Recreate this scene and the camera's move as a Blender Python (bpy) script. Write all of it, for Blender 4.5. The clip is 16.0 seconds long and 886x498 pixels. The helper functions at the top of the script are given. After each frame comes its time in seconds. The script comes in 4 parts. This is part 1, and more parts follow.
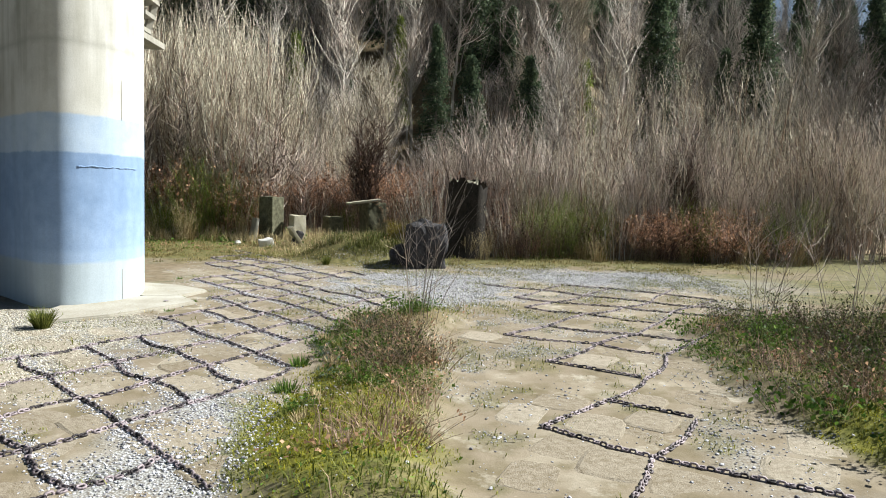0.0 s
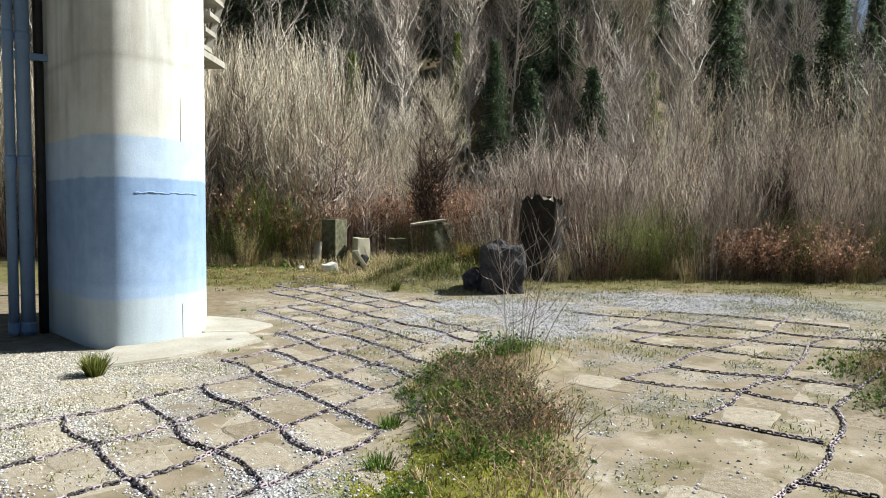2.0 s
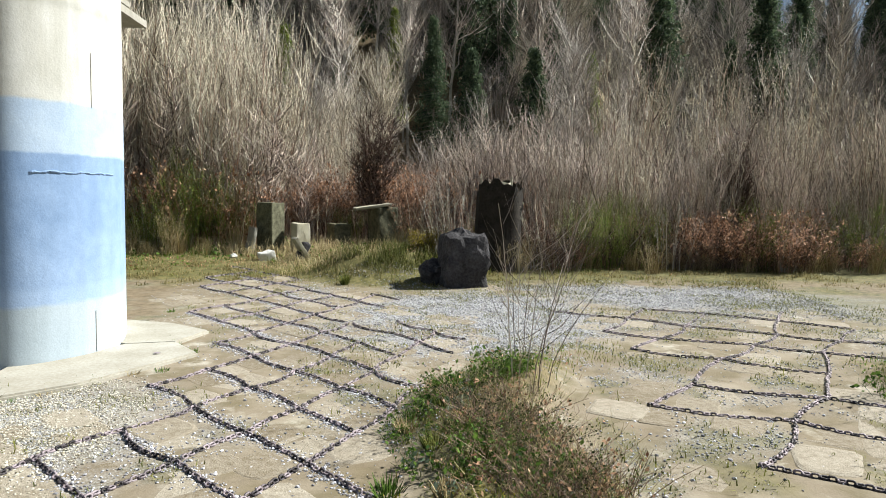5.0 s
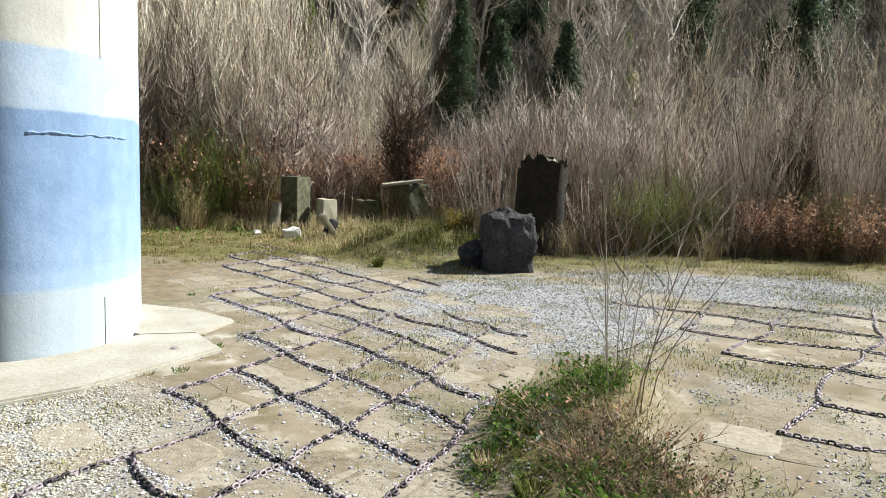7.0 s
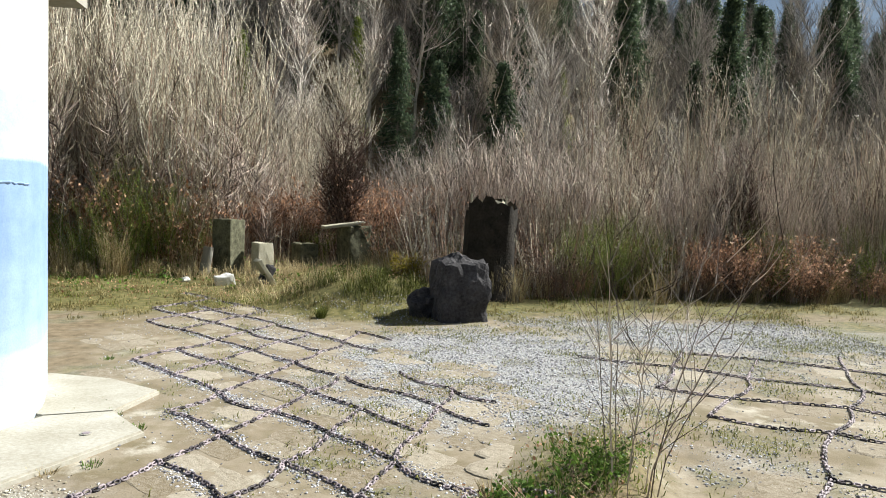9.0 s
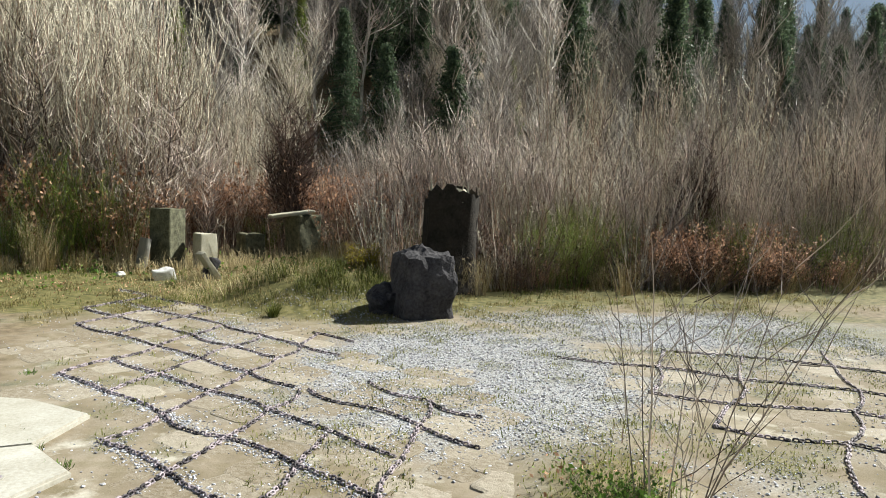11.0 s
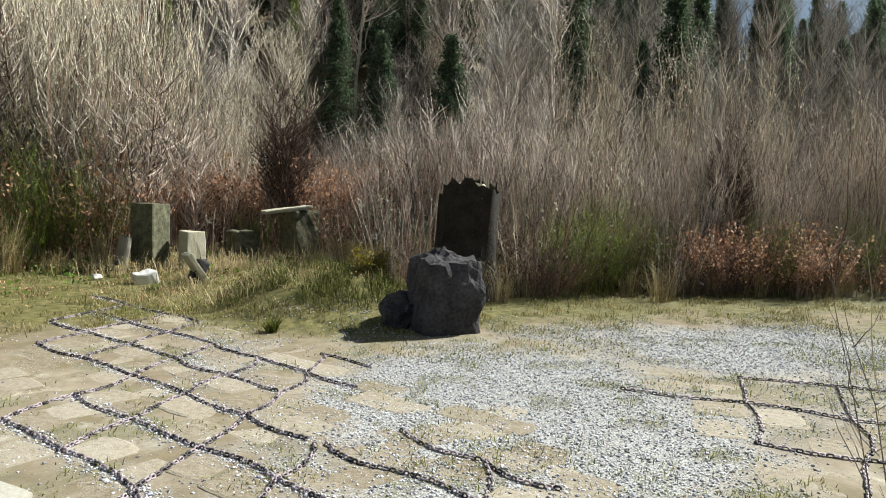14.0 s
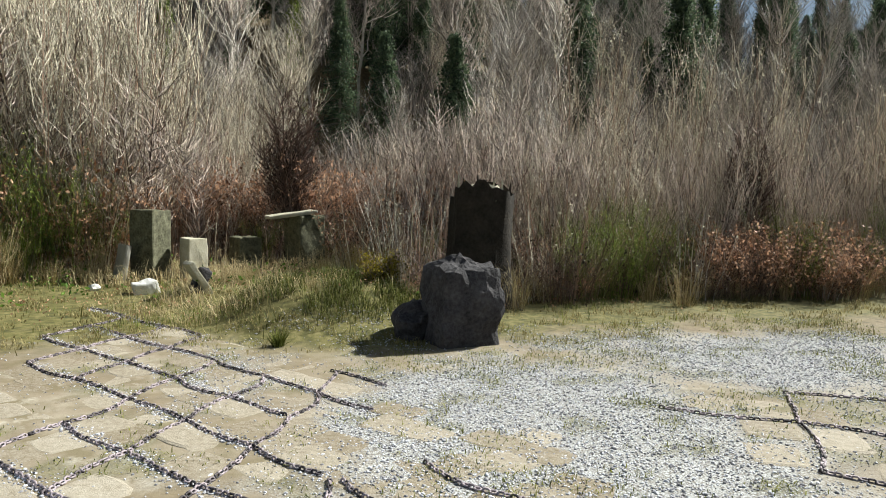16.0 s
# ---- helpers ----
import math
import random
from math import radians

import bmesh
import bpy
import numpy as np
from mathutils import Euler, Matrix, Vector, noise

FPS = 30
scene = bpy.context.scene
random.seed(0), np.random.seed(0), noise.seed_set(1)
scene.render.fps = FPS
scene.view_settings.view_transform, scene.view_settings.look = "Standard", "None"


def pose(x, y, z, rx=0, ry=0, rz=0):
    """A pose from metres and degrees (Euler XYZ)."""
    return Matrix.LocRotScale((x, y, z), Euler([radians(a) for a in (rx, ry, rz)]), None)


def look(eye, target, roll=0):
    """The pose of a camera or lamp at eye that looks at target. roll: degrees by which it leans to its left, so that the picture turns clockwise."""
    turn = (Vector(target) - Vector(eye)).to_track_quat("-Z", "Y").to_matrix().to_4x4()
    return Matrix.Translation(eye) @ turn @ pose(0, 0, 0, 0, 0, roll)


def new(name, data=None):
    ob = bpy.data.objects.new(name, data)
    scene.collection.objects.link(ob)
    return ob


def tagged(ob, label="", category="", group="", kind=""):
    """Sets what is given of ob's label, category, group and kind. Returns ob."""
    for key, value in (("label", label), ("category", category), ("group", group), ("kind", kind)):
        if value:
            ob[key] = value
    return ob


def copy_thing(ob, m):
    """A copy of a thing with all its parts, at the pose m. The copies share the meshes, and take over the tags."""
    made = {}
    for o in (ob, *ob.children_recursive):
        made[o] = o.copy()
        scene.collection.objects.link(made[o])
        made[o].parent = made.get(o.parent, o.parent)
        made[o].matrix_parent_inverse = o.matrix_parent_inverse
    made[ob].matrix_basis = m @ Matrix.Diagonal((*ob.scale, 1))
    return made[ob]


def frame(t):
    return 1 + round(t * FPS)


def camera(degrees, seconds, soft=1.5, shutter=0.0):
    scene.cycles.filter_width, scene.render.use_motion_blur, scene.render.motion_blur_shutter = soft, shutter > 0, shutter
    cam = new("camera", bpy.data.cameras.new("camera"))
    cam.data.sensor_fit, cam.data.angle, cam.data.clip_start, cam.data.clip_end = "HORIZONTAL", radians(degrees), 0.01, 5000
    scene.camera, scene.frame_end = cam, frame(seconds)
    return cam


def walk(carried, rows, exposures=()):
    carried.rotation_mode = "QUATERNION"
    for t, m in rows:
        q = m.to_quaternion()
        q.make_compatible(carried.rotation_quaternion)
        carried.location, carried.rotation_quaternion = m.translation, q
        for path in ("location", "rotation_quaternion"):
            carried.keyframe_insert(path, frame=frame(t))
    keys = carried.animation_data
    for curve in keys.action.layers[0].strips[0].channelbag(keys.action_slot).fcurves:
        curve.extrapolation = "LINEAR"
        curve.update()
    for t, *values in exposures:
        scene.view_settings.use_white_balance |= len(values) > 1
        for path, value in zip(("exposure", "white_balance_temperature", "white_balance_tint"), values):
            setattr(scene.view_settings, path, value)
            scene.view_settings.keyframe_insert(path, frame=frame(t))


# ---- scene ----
cam = camera(65.3, 16.0, soft=1.0)
# seconds, x, y, z, yaw to the left, pitch up, lean
PATH = [
    (0.0, 1.097, -11.567, 1.383, -3.01, -4.31, 1.70),
    (0.5, 0.948, -11.168, 1.377, -0.53, -5.56, 1.15),
    (1.0, 0.869, -10.996, 1.390, -0.23, -5.54, 1.34),
    (1.5, 0.787, -10.691, 1.375, 2.50, -3.30, 0.74),
    (2.0, 0.733, -10.567, 1.404, 1.52, -2.89, 0.37),
    (2.5, 0.686, -10.534, 1.466, -2.13, -3.89, 0.36),
    (3.0, 0.653, -10.451, 1.481, -4.62, -4.06, 0.71),
    (3.5, 0.596, -10.249, 1.503, -4.45, -4.58, 1.42),
    (4.0, 0.520, -10.059, 1.472, -4.53, -2.62, 0.56),
    (4.2, 0.464, -9.915, 1.483, -4.39, -4.59, 1.07),
    (6.3, 0.079, -8.822, 1.398, -4.31, -3.77, 0.63),
    (6.5, 0.046, -8.745, 1.405, -5.22, -6.27, 2.65),
    (7.0, -0.019, -8.442, 1.413, -2.97, -6.17, 1.91),
    (7.5, -0.076, -8.305, 1.434, -5.80, -5.20, 1.22),
    (8.0, -0.097, -8.178, 1.448, -6.99, -2.15, 0.37),
    (8.5, -0.155, -7.904, 1.480, -6.19, -3.37, 2.56),
    (9.0, -0.178, -7.809, 1.489, -8.29, -2.86, 1.78),
    (9.5, -0.218, -7.702, 1.529, -10.83, -3.61, 2.28),
    (9.7, -0.218, -7.649, 1.524, -11.43, -2.66, 1.63),
    (11.8, -0.393, -6.733, 1.520, -13.32, -4.42, 2.03),
    (12.0, -0.402, -6.628, 1.519, -12.77, -4.47, 1.90),
    (12.5, -0.418, -6.393, 1.532, -13.95, -7.66, 1.88),
    (13.0, -0.436, -6.303, 1.602, -16.26, -6.80, 2.24),
    (13.5, -0.432, -6.084, 1.570, -13.79, -4.74, 2.64),
    (14.0, -0.450, -5.844, 1.543, -13.88, -4.35, 1.93),
    (14.5, -0.474, -5.634, 1.544, -13.67, -5.93, 1.80),
    (15.0, -0.472, -5.507, 1.535, -13.33, -5.05, 1.45),
    (15.5, -0.459, -5.444, 1.563, -12.98, -4.73, 1.98),
    (16.0, -0.472, -5.371, 1.558, -13.62, -4.23, 1.23),
]


def eye_pose(x, y, z, yaw, pitch, lean):
    a, b = radians(yaw), radians(pitch)
    ahead = Vector((-math.sin(a) * math.cos(b), math.cos(a) * math.cos(b), math.sin(b)))
    return look((x, y, z), Vector((x, y, z)) + ahead, lean)


walk(cam, [(row[0], eye_pose(*row[1:])) for row in PATH], [(0.0, 1.06, 6350, 6), (4.2, 1.06, 6350, 6), (6.3, 1.12, 6330, 6), (9.7, 1.12, 6400, 6), (11.8, 1.08, 6400, 4), (16.0, 1.08, 6400, 4)])

# ---- light: low spring sun from the side, clear sky ----
SUN_ELEVATION, SUN_TOWARDS = radians(42), Vector((0.955, 0.28, 0))
world = bpy.data.worlds.new("sky")
scene.world = world
world.use_nodes = True
sky = world.node_tree.nodes.new("ShaderNodeTexSky")
sky.sky_type, sky.sun_disc, sky.sun_elevation = "NISHITA", False, SUN_ELEVATION
sky.sun_rotation = math.atan2(SUN_TOWARDS.x, SUN_TOWARDS.y)
world.node_tree.links.new(sky.outputs[0], world.node_tree.nodes["Background"].inputs[0])
world.node_tree.nodes["Background"].inputs[1].default_value = 0.028
sun = new("sun", bpy.data.lights.new("sun", "SUN"))
sun.data.energy, sun.data.angle, sun.data.color = 5.0, radians(0.53), (1.0, 0.97, 0.91)
toward = SUN_TOWARDS.normalized() * math.cos(SUN_ELEVATION) + Vector((0, 0, math.sin(SUN_ELEVATION)))
sun.matrix_world = look(toward * 50, (0, 0, 0))


# ---- materials ----
def material(name, rough=0.85, metal=0.0, specular=0.3):
    mat = bpy.data.materials.new(name)
    mat.use_nodes = True
    shader = mat.node_tree.nodes["Principled BSDF"]
    shader.inputs["Roughness"].default_value = rough
    shader.inputs["Metallic"].default_value = metal
    shader.inputs["Specular IOR Level"].default_value = specular
    return mat, mat.node_tree.nodes, mat.node_tree.links, shader


def noise_of(nodes, links, scale, detail=4.0, coords="Object", rough=0.6):
    place = nodes.new("ShaderNodeTexCoord")
    tex = nodes.new("ShaderNodeTexNoise")
    tex.inputs["Scale"].default_value, tex.inputs["Detail"].default_value = scale, detail
    tex.inputs["Roughness"].default_value = rough
    links.new(place.outputs[coords], tex.inputs["Vector"])
    return tex.outputs["Fac"]


def ramp(nodes, links, value, stops):
    node = nodes.new("ShaderNodeValToRGB")
    while len(node.color_ramp.elements) < len(stops):
        node.color_ramp.elements.new(0.5)
    for element, (at, colour) in zip(node.color_ramp.elements, stops):
        element.position, element.color = at, (*colour, 1)
    links.new(value, node.inputs[0])
    return node.outputs[0]


def mix(nodes, links, fac, a, b, how="MIX"):
    node = nodes.new("ShaderNodeMix")
    node.data_type, node.blend_type = "RGBA", how
    for socket, value in ((node.inputs[0], fac), (node.inputs[6], a), (node.inputs[7], b)):
        if isinstance(value, (int, float)):
            socket.default_value = value
        elif isinstance(value, tuple):
            socket.default_value = (*value, 1)
        else:
            links.new(value, socket)
    return node.outputs[2]


def sums(nodes, links, how, a, b, clamp=False):
    node = nodes.new("ShaderNodeMath")
    node.operation, node.use_clamp = how, clamp
    for socket, value in ((node.inputs[0], a), (node.inputs[1], b)):
        if isinstance(value, (int, float)):
            socket.default_value = value
        else:
            links.new(value, socket)
    return node.outputs[0]


def bump(nodes, links, shader, height, strength, distance):
    node = nodes.new("ShaderNodeBump")
    node.inputs["Strength"].default_value, node.inputs["Distance"].default_value = strength, distance
    links.new(height, node.inputs["Height"])
    links.new(node.outputs[0], shader.inputs["Normal"])


def speckled(name, dark, light, scale, rough=0.9, fine=60.0, relief=0.3, island=0.0, specular=0.25, metal=0.0, low=0.3, high=0.7):
    """A surface of two tones: broad patches, fine grain, and a tone of its own for each piece."""
    mat, nodes, links, shader = material(name, rough, metal, specular)
    broad = noise_of(nodes, links, scale)
    grain = noise_of(nodes, links, fine, 3.0)
    value = sums(nodes, links, "ADD", sums(nodes, links, "MULTIPLY", broad, 0.6), sums(nodes, links, "MULTIPLY", grain, 0.4))
    if island:
        one = nodes.new("ShaderNodeNewGeometry").outputs["Random Per Island"]
        other = nodes.new("ShaderNodeObjectInfo").outputs["Random"]
        both = sums(nodes, links, "FRACT", sums(nodes, links, "ADD", one, other), 0.0)
        value = sums(nodes, links, "ADD", value, sums(nodes, links, "MULTIPLY", sums(nodes, links, "SUBTRACT", both, 0.5), island))
    links.new(ramp(nodes, links, value, [(low, dark), (high, light)]), shader.inputs["Base Color"])
    if relief:
        bump(nodes, links, shader, grain, relief, 0.02)
    return mat


def leafy(name, dark, light, rough=0.55, low=0.25, high=0.75, thin=0.35):
    """Leaves, blades and twigs: a tone for each piece, some light through them."""
    mat, nodes, links, shader = material(name, rough, 0.0, 0.12)
    one = nodes.new("ShaderNodeNewGeometry").outputs["Random Per Island"]
    broad = noise_of(nodes, links, 0.7, 2.0)
    value = sums(nodes, links, "ADD", sums(nodes, links, "MULTIPLY", one, 0.55), sums(nodes, links, "MULTIPLY", broad, 0.45))
    tone = ramp(nodes, links, value, [(low, dark), (high, light)])
    links.new(tone, shader.inputs["Base Color"])
    if thin:
        glow, both = nodes.new("ShaderNodeBsdfTranslucent"), nodes.new("ShaderNodeMixShader")
        links.new(tone, glow.inputs["Color"])
        both.inputs[0].default_value = thin
        links.new(shader.outputs[0], both.inputs[1])
        links.new(glow.outputs[0], both.inputs[2])
        links.new(both.outputs[0], nodes["Material Output"].inputs["Surface"])
    return mat


def ground_material():
    mat, nodes, links, shader = material("ground", 0.9, 0.0, 0.25)

    def mask(name):
        node = nodes.new("ShaderNodeAttribute")
        node.attribute_name = name
        return node.outputs["Fac"]

    fine, mid, broad = noise_of(nodes, links, 55.0, 5.0), noise_of(nodes, links, 9.0, 5.0), noise_of(nodes, links, 1.3, 4.0)
    soil = ramp(nodes, links, mid, [(0.3, (0.10, 0.075, 0.045)), (0.7, (0.24, 0.19, 0.125))])
    silt = ramp(nodes, links, broad, [(0.3, (0.17, 0.135, 0.092)), (0.55, (0.255, 0.215, 0.16)), (0.75, (0.37, 0.335, 0.27))])
    silt = mix(nodes, links, sums(nodes, links, "MULTIPLY", fine, 0.35), silt, (0.2, 0.16, 0.10))
    film = ramp(nodes, links, noise_of(nodes, links, 3.2, 6.0), [(0.46, (0, 0, 0)), (0.62, (0.75, 0.75, 0.75))])
    silt = mix(nodes, links, film, silt, (0.135, 0.11, 0.06))
    bleach = ramp(nodes, links, noise_of(nodes, links, 2.1, 6.0, rough=0.7), [(0.56, (0, 0, 0)), (0.68, (0.8, 0.8, 0.8))])
    silt = mix(nodes, links, bleach, silt, (0.47, 0.44, 0.37))
    stones = nodes.new("ShaderNodeTexVoronoi")
    stones.inputs["Scale"].default_value = 75.0
    links.new(nodes.new("ShaderNodeTexCoord").outputs["Object"], stones.inputs["Vector"])
    grey = ramp(nodes, links, stones.outputs["Color"], [(0.1, (0.32, 0.325, 0.33)), (0.5, (0.49, 0.505, 0.51)), (0.95, (0.70, 0.73, 0.75))])
    gravel = mix(nodes, links, sums(nodes, links, "MULTIPLY", stones.outputs["Distance"], 1.1), grey, (0.12, 0.10, 0.08))
    grass = ramp(nodes, links, mid, [(0.3, (0.04, 0.044, 0.016)), (0.5, (0.11, 0.10, 0.032)), (0.75, (0.22, 0.19, 0.085))])
    moss = ramp(nodes, links, mid, [(0.3, (0.07, 0.085, 0.012)), (0.7, (0.22, 0.21, 0.03))])
    litter = ramp(nodes, links, mid, [(0.3, (0.05, 0.038, 0.022)), (0.7, (0.24, 0.18, 0.10))])
    colour = mix(nodes, links, mask("silt"), soil, silt)
    colour = mix(nodes, links, mask("gravel"), colour, gravel)
    colour = mix(nodes, links, mask("grass"), colour, grass)
    colour = mix(nodes, links, mask("moss"), colour, moss)
    colour = mix(nodes, links, mask("litter"), colour, litter)
    links.new(colour, shader.inputs["Base Color"])
    height = sums(nodes, links, "ADD", sums(nodes, links, "MULTIPLY", stones.outputs["Distance"], mask("gravel")), sums(nodes, links, "MULTIPLY", fine, 0.6))
    bump(nodes, links, shader, height, 0.4, 0.015)
    return mat


def pier_material():
    """Weathered concrete with painted bands, told apart by height: bare foot, two blues, a pale coat above."""
    mat, nodes, links, shader = material("painted_concrete", 0.75, 0.0, 0.3)
    place = nodes.new("ShaderNodeTexCoord")
    split = nodes.new("ShaderNodeSeparateXYZ")
    links.new(place.outputs["Object"], split.inputs[0])
    broad, mid, fine = noise_of(nodes, links, 1.1, 5.0), noise_of(nodes, links, 6.0, 4.0), noise_of(nodes, links, 70.0, 3.0)
    z = sums(nodes, links, "ADD", split.outputs[2], sums(nodes, links, "MULTIPLY", sums(nodes, links, "SUBTRACT", mid, 0.5), 0.05))

    def above(level, soft):
        node = nodes.new("ShaderNodeMapRange")
        node.inputs[1].default_value, node.inputs[2].default_value = level - soft, level + soft
        links.new(z, node.inputs[0])
        return node.outputs[0]

    foot = ramp(nodes, links, broad, [(0.3, (0.36, 0.43, 0.49)), (0.7, (0.46, 0.53, 0.59))])
    deep = ramp(nodes, links, mid, [(0.3, (0.19, 0.29, 0.47)), (0.7, (0.25, 0.36, 0.56))])
    lower = ramp(nodes, links, mid, [(0.3, (0.28, 0.39, 0.58)), (0.7, (0.34, 0.45, 0.64))])
    pale = ramp(nodes, links, mid, [(0.3, (0.37, 0.47, 0.62)), (0.7, (0.45, 0.55, 0.68))])
    coat = ramp(nodes, links, broad, [(0.28, (0.40, 0.39, 0.35)), (0.5, (0.57, 0.565, 0.53)), (0.7, (0.68, 0.675, 0.65))])
    colour = mix(nodes, links, above(0.52, 0.02), foot, lower)
    colour = mix(nodes, links, above(0.66, 0.03), colour, mix(nodes, links, 0.5, lower, deep))
    colour = mix(nodes, links, above(1.02, 0.25), colour, deep)
    colour = mix(nodes, links, above(1.755, 0.012), colour, pale)
    colour = mix(nodes, links, above(2.175, 0.015), colour, coat)
    # rain streaks and a formwork line on the upper coat
    run = nodes.new("ShaderNodeMapping")
    run.inputs["Scale"].default_value = (5.0, 5.0, 0.35)
    links.new(place.outputs["Object"], run.inputs[0])
    streak = nodes.new("ShaderNodeTexNoise")
    streak.inputs["Scale"].default_value, streak.inputs["Detail"].default_value = 1.6, 4.0
    links.new(run.outputs[0], streak.inputs["Vector"])
    soiled = ramp(nodes, links, streak.outputs["Fac"], [(0.35, (0.74, 0.73, 0.69)), (0.55, (1, 1, 1))])
    colour = mix(nodes, links, sums(nodes, links, "ADD", sums(nodes, links, "MULTIPLY", above(2.3, 0.2), 0.6), 0.25), colour, soiled, "MULTIPLY")
    line = sums(nodes, links, "SUBTRACT", above(2.93, 0.03), above(3.0, 0.03))
    colour = mix(nodes, links, sums(nodes, links, "MULTIPLY", line, 0.35), colour, (0.25, 0.24, 0.21))
    stain = ramp(nodes, links, fine, [(0.3, (0.80, 0.80, 0.80)), (0.6, (1, 1, 1))])
    colour = mix(nodes, links, 0.5, colour, stain, "MULTIPLY")
    links.new(colour, shader.inputs["Base Color"])
    bump(nodes, links, shader, sums(nodes, links, "ADD", mid, sums(nodes, links, "MULTIPLY", fine, 0.3)), 0.25, 0.015)
    return mat


GROUND = ground_material()
PIER = pier_material()
# Pale flecks: buds, plus highlights on the twigs put in as colour.
BUD_GLINT = leafy("bud_glint", (0.36, 0.33, 0.23), (0.85, 0.81, 0.66))
APRON = speckled("apron_concrete", (0.25, 0.225, 0.17), (0.45, 0.43, 0.38), 2.2, 0.85, 40, 0.15)
SLAB = speckled("flat_stone", (0.155, 0.122, 0.078), (0.385, 0.345, 0.28), 5.0, 0.85, 18, 0.35, island=0.24, low=0.3, high=0.78)
CHAIN = speckled("rusted_iron", (0.020, 0.015, 0.018), (0.30, 0.25, 0.27), 14, 0.6, 90, 0.3, island=0.6, specular=0.5, metal=0.2)
PEBBLE = speckled("pebble", (0.19, 0.185, 0.20), (0.56, 0.56, 0.60), 8, 0.8, 60, 0.0, island=0.8)
PALE_PEBBLE = speckled("pale_pebble", (0.24, 0.21, 0.15), (0.60, 0.565, 0.48), 8, 0.85, 60, 0.0, island=0.7)
BLOCK = speckled("mossy_concrete", (0.02, 0.02, 0.012), (0.21, 0.205, 0.13), 9.0, 0.9, 30, 0.5, low=0.3, high=0.75)
CLEAN_BLOCK = speckled("pale_concrete", (0.28, 0.26, 0.18), (0.52, 0.49, 0.40), 4.0, 0.9, 40, 0.4)
WHITE_STONE = speckled("white_stone", (0.45, 0.44, 0.42), (0.75, 0.74, 0.71), 6, 0.85, 40, 0.3)
ROCK = speckled("dark_rock", (0.007, 0.0065, 0.008), (0.085, 0.08, 0.085), 3.5, 0.9, 28, 0.9)
DARK_PIPE = speckled("black_pipe", (0.008, 0.008, 0.010), (0.03, 0.03, 0.034), 4, 0.6, 50, 0.1)
PIPE = speckled("painted_pipe", (0.12, 0.19, 0.32), (0.20, 0.29, 0.44), 3.0, 0.5, 60, 0.05)
STEEL = speckled("stair_concrete", (0.22, 0.21, 0.18), (0.40, 0.38, 0.33), 4.0, 0.85, 40, 0.2)
BARK = speckled("grey_bark", (0.16, 0.13, 0.10), (0.42, 0.37, 0.31), 5, 0.9, 30, 0.3, island=0.5)
DARK_BARK = speckled("dark_bark", (0.006, 0.005, 0.004), (0.045, 0.037, 0.03), 5, 0.95, 24, 0.8)
PALE_BARK = speckled("pale_bark", (0.34, 0.31, 0.27), (0.66, 0.62, 0.56), 4, 0.85, 30, 0.2, island=0.3)
TWIG = leafy("tan_twig", (0.07, 0.055, 0.038), (0.78, 0.71, 0.575), low=0.22, high=0.68, thin=0)
GREY_TWIG = leafy("grey_twig", (0.07, 0.052, 0.045), (0.80, 0.68, 0.60), low=0.24, high=0.72, thin=0)
DARK_TWIG = leafy("dark_twig", (0.05, 0.034, 0.028), (0.24, 0.165, 0.135), thin=0)
DEAD_LEAF = leafy("dead_leaf", (0.16, 0.072, 0.036), (0.74, 0.47, 0.31))
RUSSET_TWIG = leafy("russet_twig", (0.09, 0.055, 0.04), (0.58, 0.42, 0.33))
STRAW = leafy("straw", (0.24, 0.18, 0.085), (0.70, 0.60, 0.37))
BLADE = leafy("grass_blade", (0.05, 0.07, 0.012), (0.26, 0.275, 0.07))
DRY_BLADE = leafy("dry_blade", (0.10, 0.085, 0.03), (0.38, 0.32, 0.15))
BROOM = leafy("broom_green", (0.06, 0.10, 0.018), (0.34, 0.39, 0.10))
GORSE = leafy("gorse_leaf", (0.05, 0.045, 0.006), (0.34, 0.27, 0.035))
LONG_BLADE = leafy("long_blade", (0.022, 0.03, 0.006), (0.17, 0.18, 0.045), thin=0.15)
MOSS = leafy("moss_tip", (0.09, 0.10, 0.010), (0.40, 0.38, 0.04))
HERB = leafy("herb_leaf", (0.03, 0.07, 0.012), (0.17, 0.27, 0.05))
NEEDLE = leafy("conifer_needle", (0.03, 0.05, 0.032), (0.15, 0.20, 0.11))
HILL_TWIG = leafy("hill_twig", (0.06, 0.05, 0.045), (0.62, 0.56, 0.51), low=0.25, high=0.8, thin=0)
BRAMBLE = leafy("bramble_leaf", (0.012, 0.022, 0.007), (0.10, 0.12, 0.035))
TURF = leafy("turf_blade", (0.05, 0.065, 0.014), (0.29, 0.29, 0.08))
MULLEIN = leafy("mullein_leaf", (0.10, 0.15, 0.09), (0.30, 0.36, 0.27))
IVY = leafy("ivy_leaf", (0.010, 0.012, 0.008), (0.05, 0.045, 0.032))


# ---- building helpers ----
def finish(name, verts, faces, mat, parent=None, label="", smooth=False):
    mesh = bpy.data.meshes.new(name)
    mesh.from_pydata(np.asarray(verts, float).tolist() if len(verts) else [], [], faces if isinstance(faces, list) else np.asarray(faces).tolist())
    mesh.materials.append(mat)
    if smooth:
        mesh.polygons.foreach_set("use_smooth", [True] * len(mesh.polygons))
    ob = new(name, mesh)
    if parent is not None:
        ob.parent = parent
    if label:
        tagged(ob, label)
    return ob


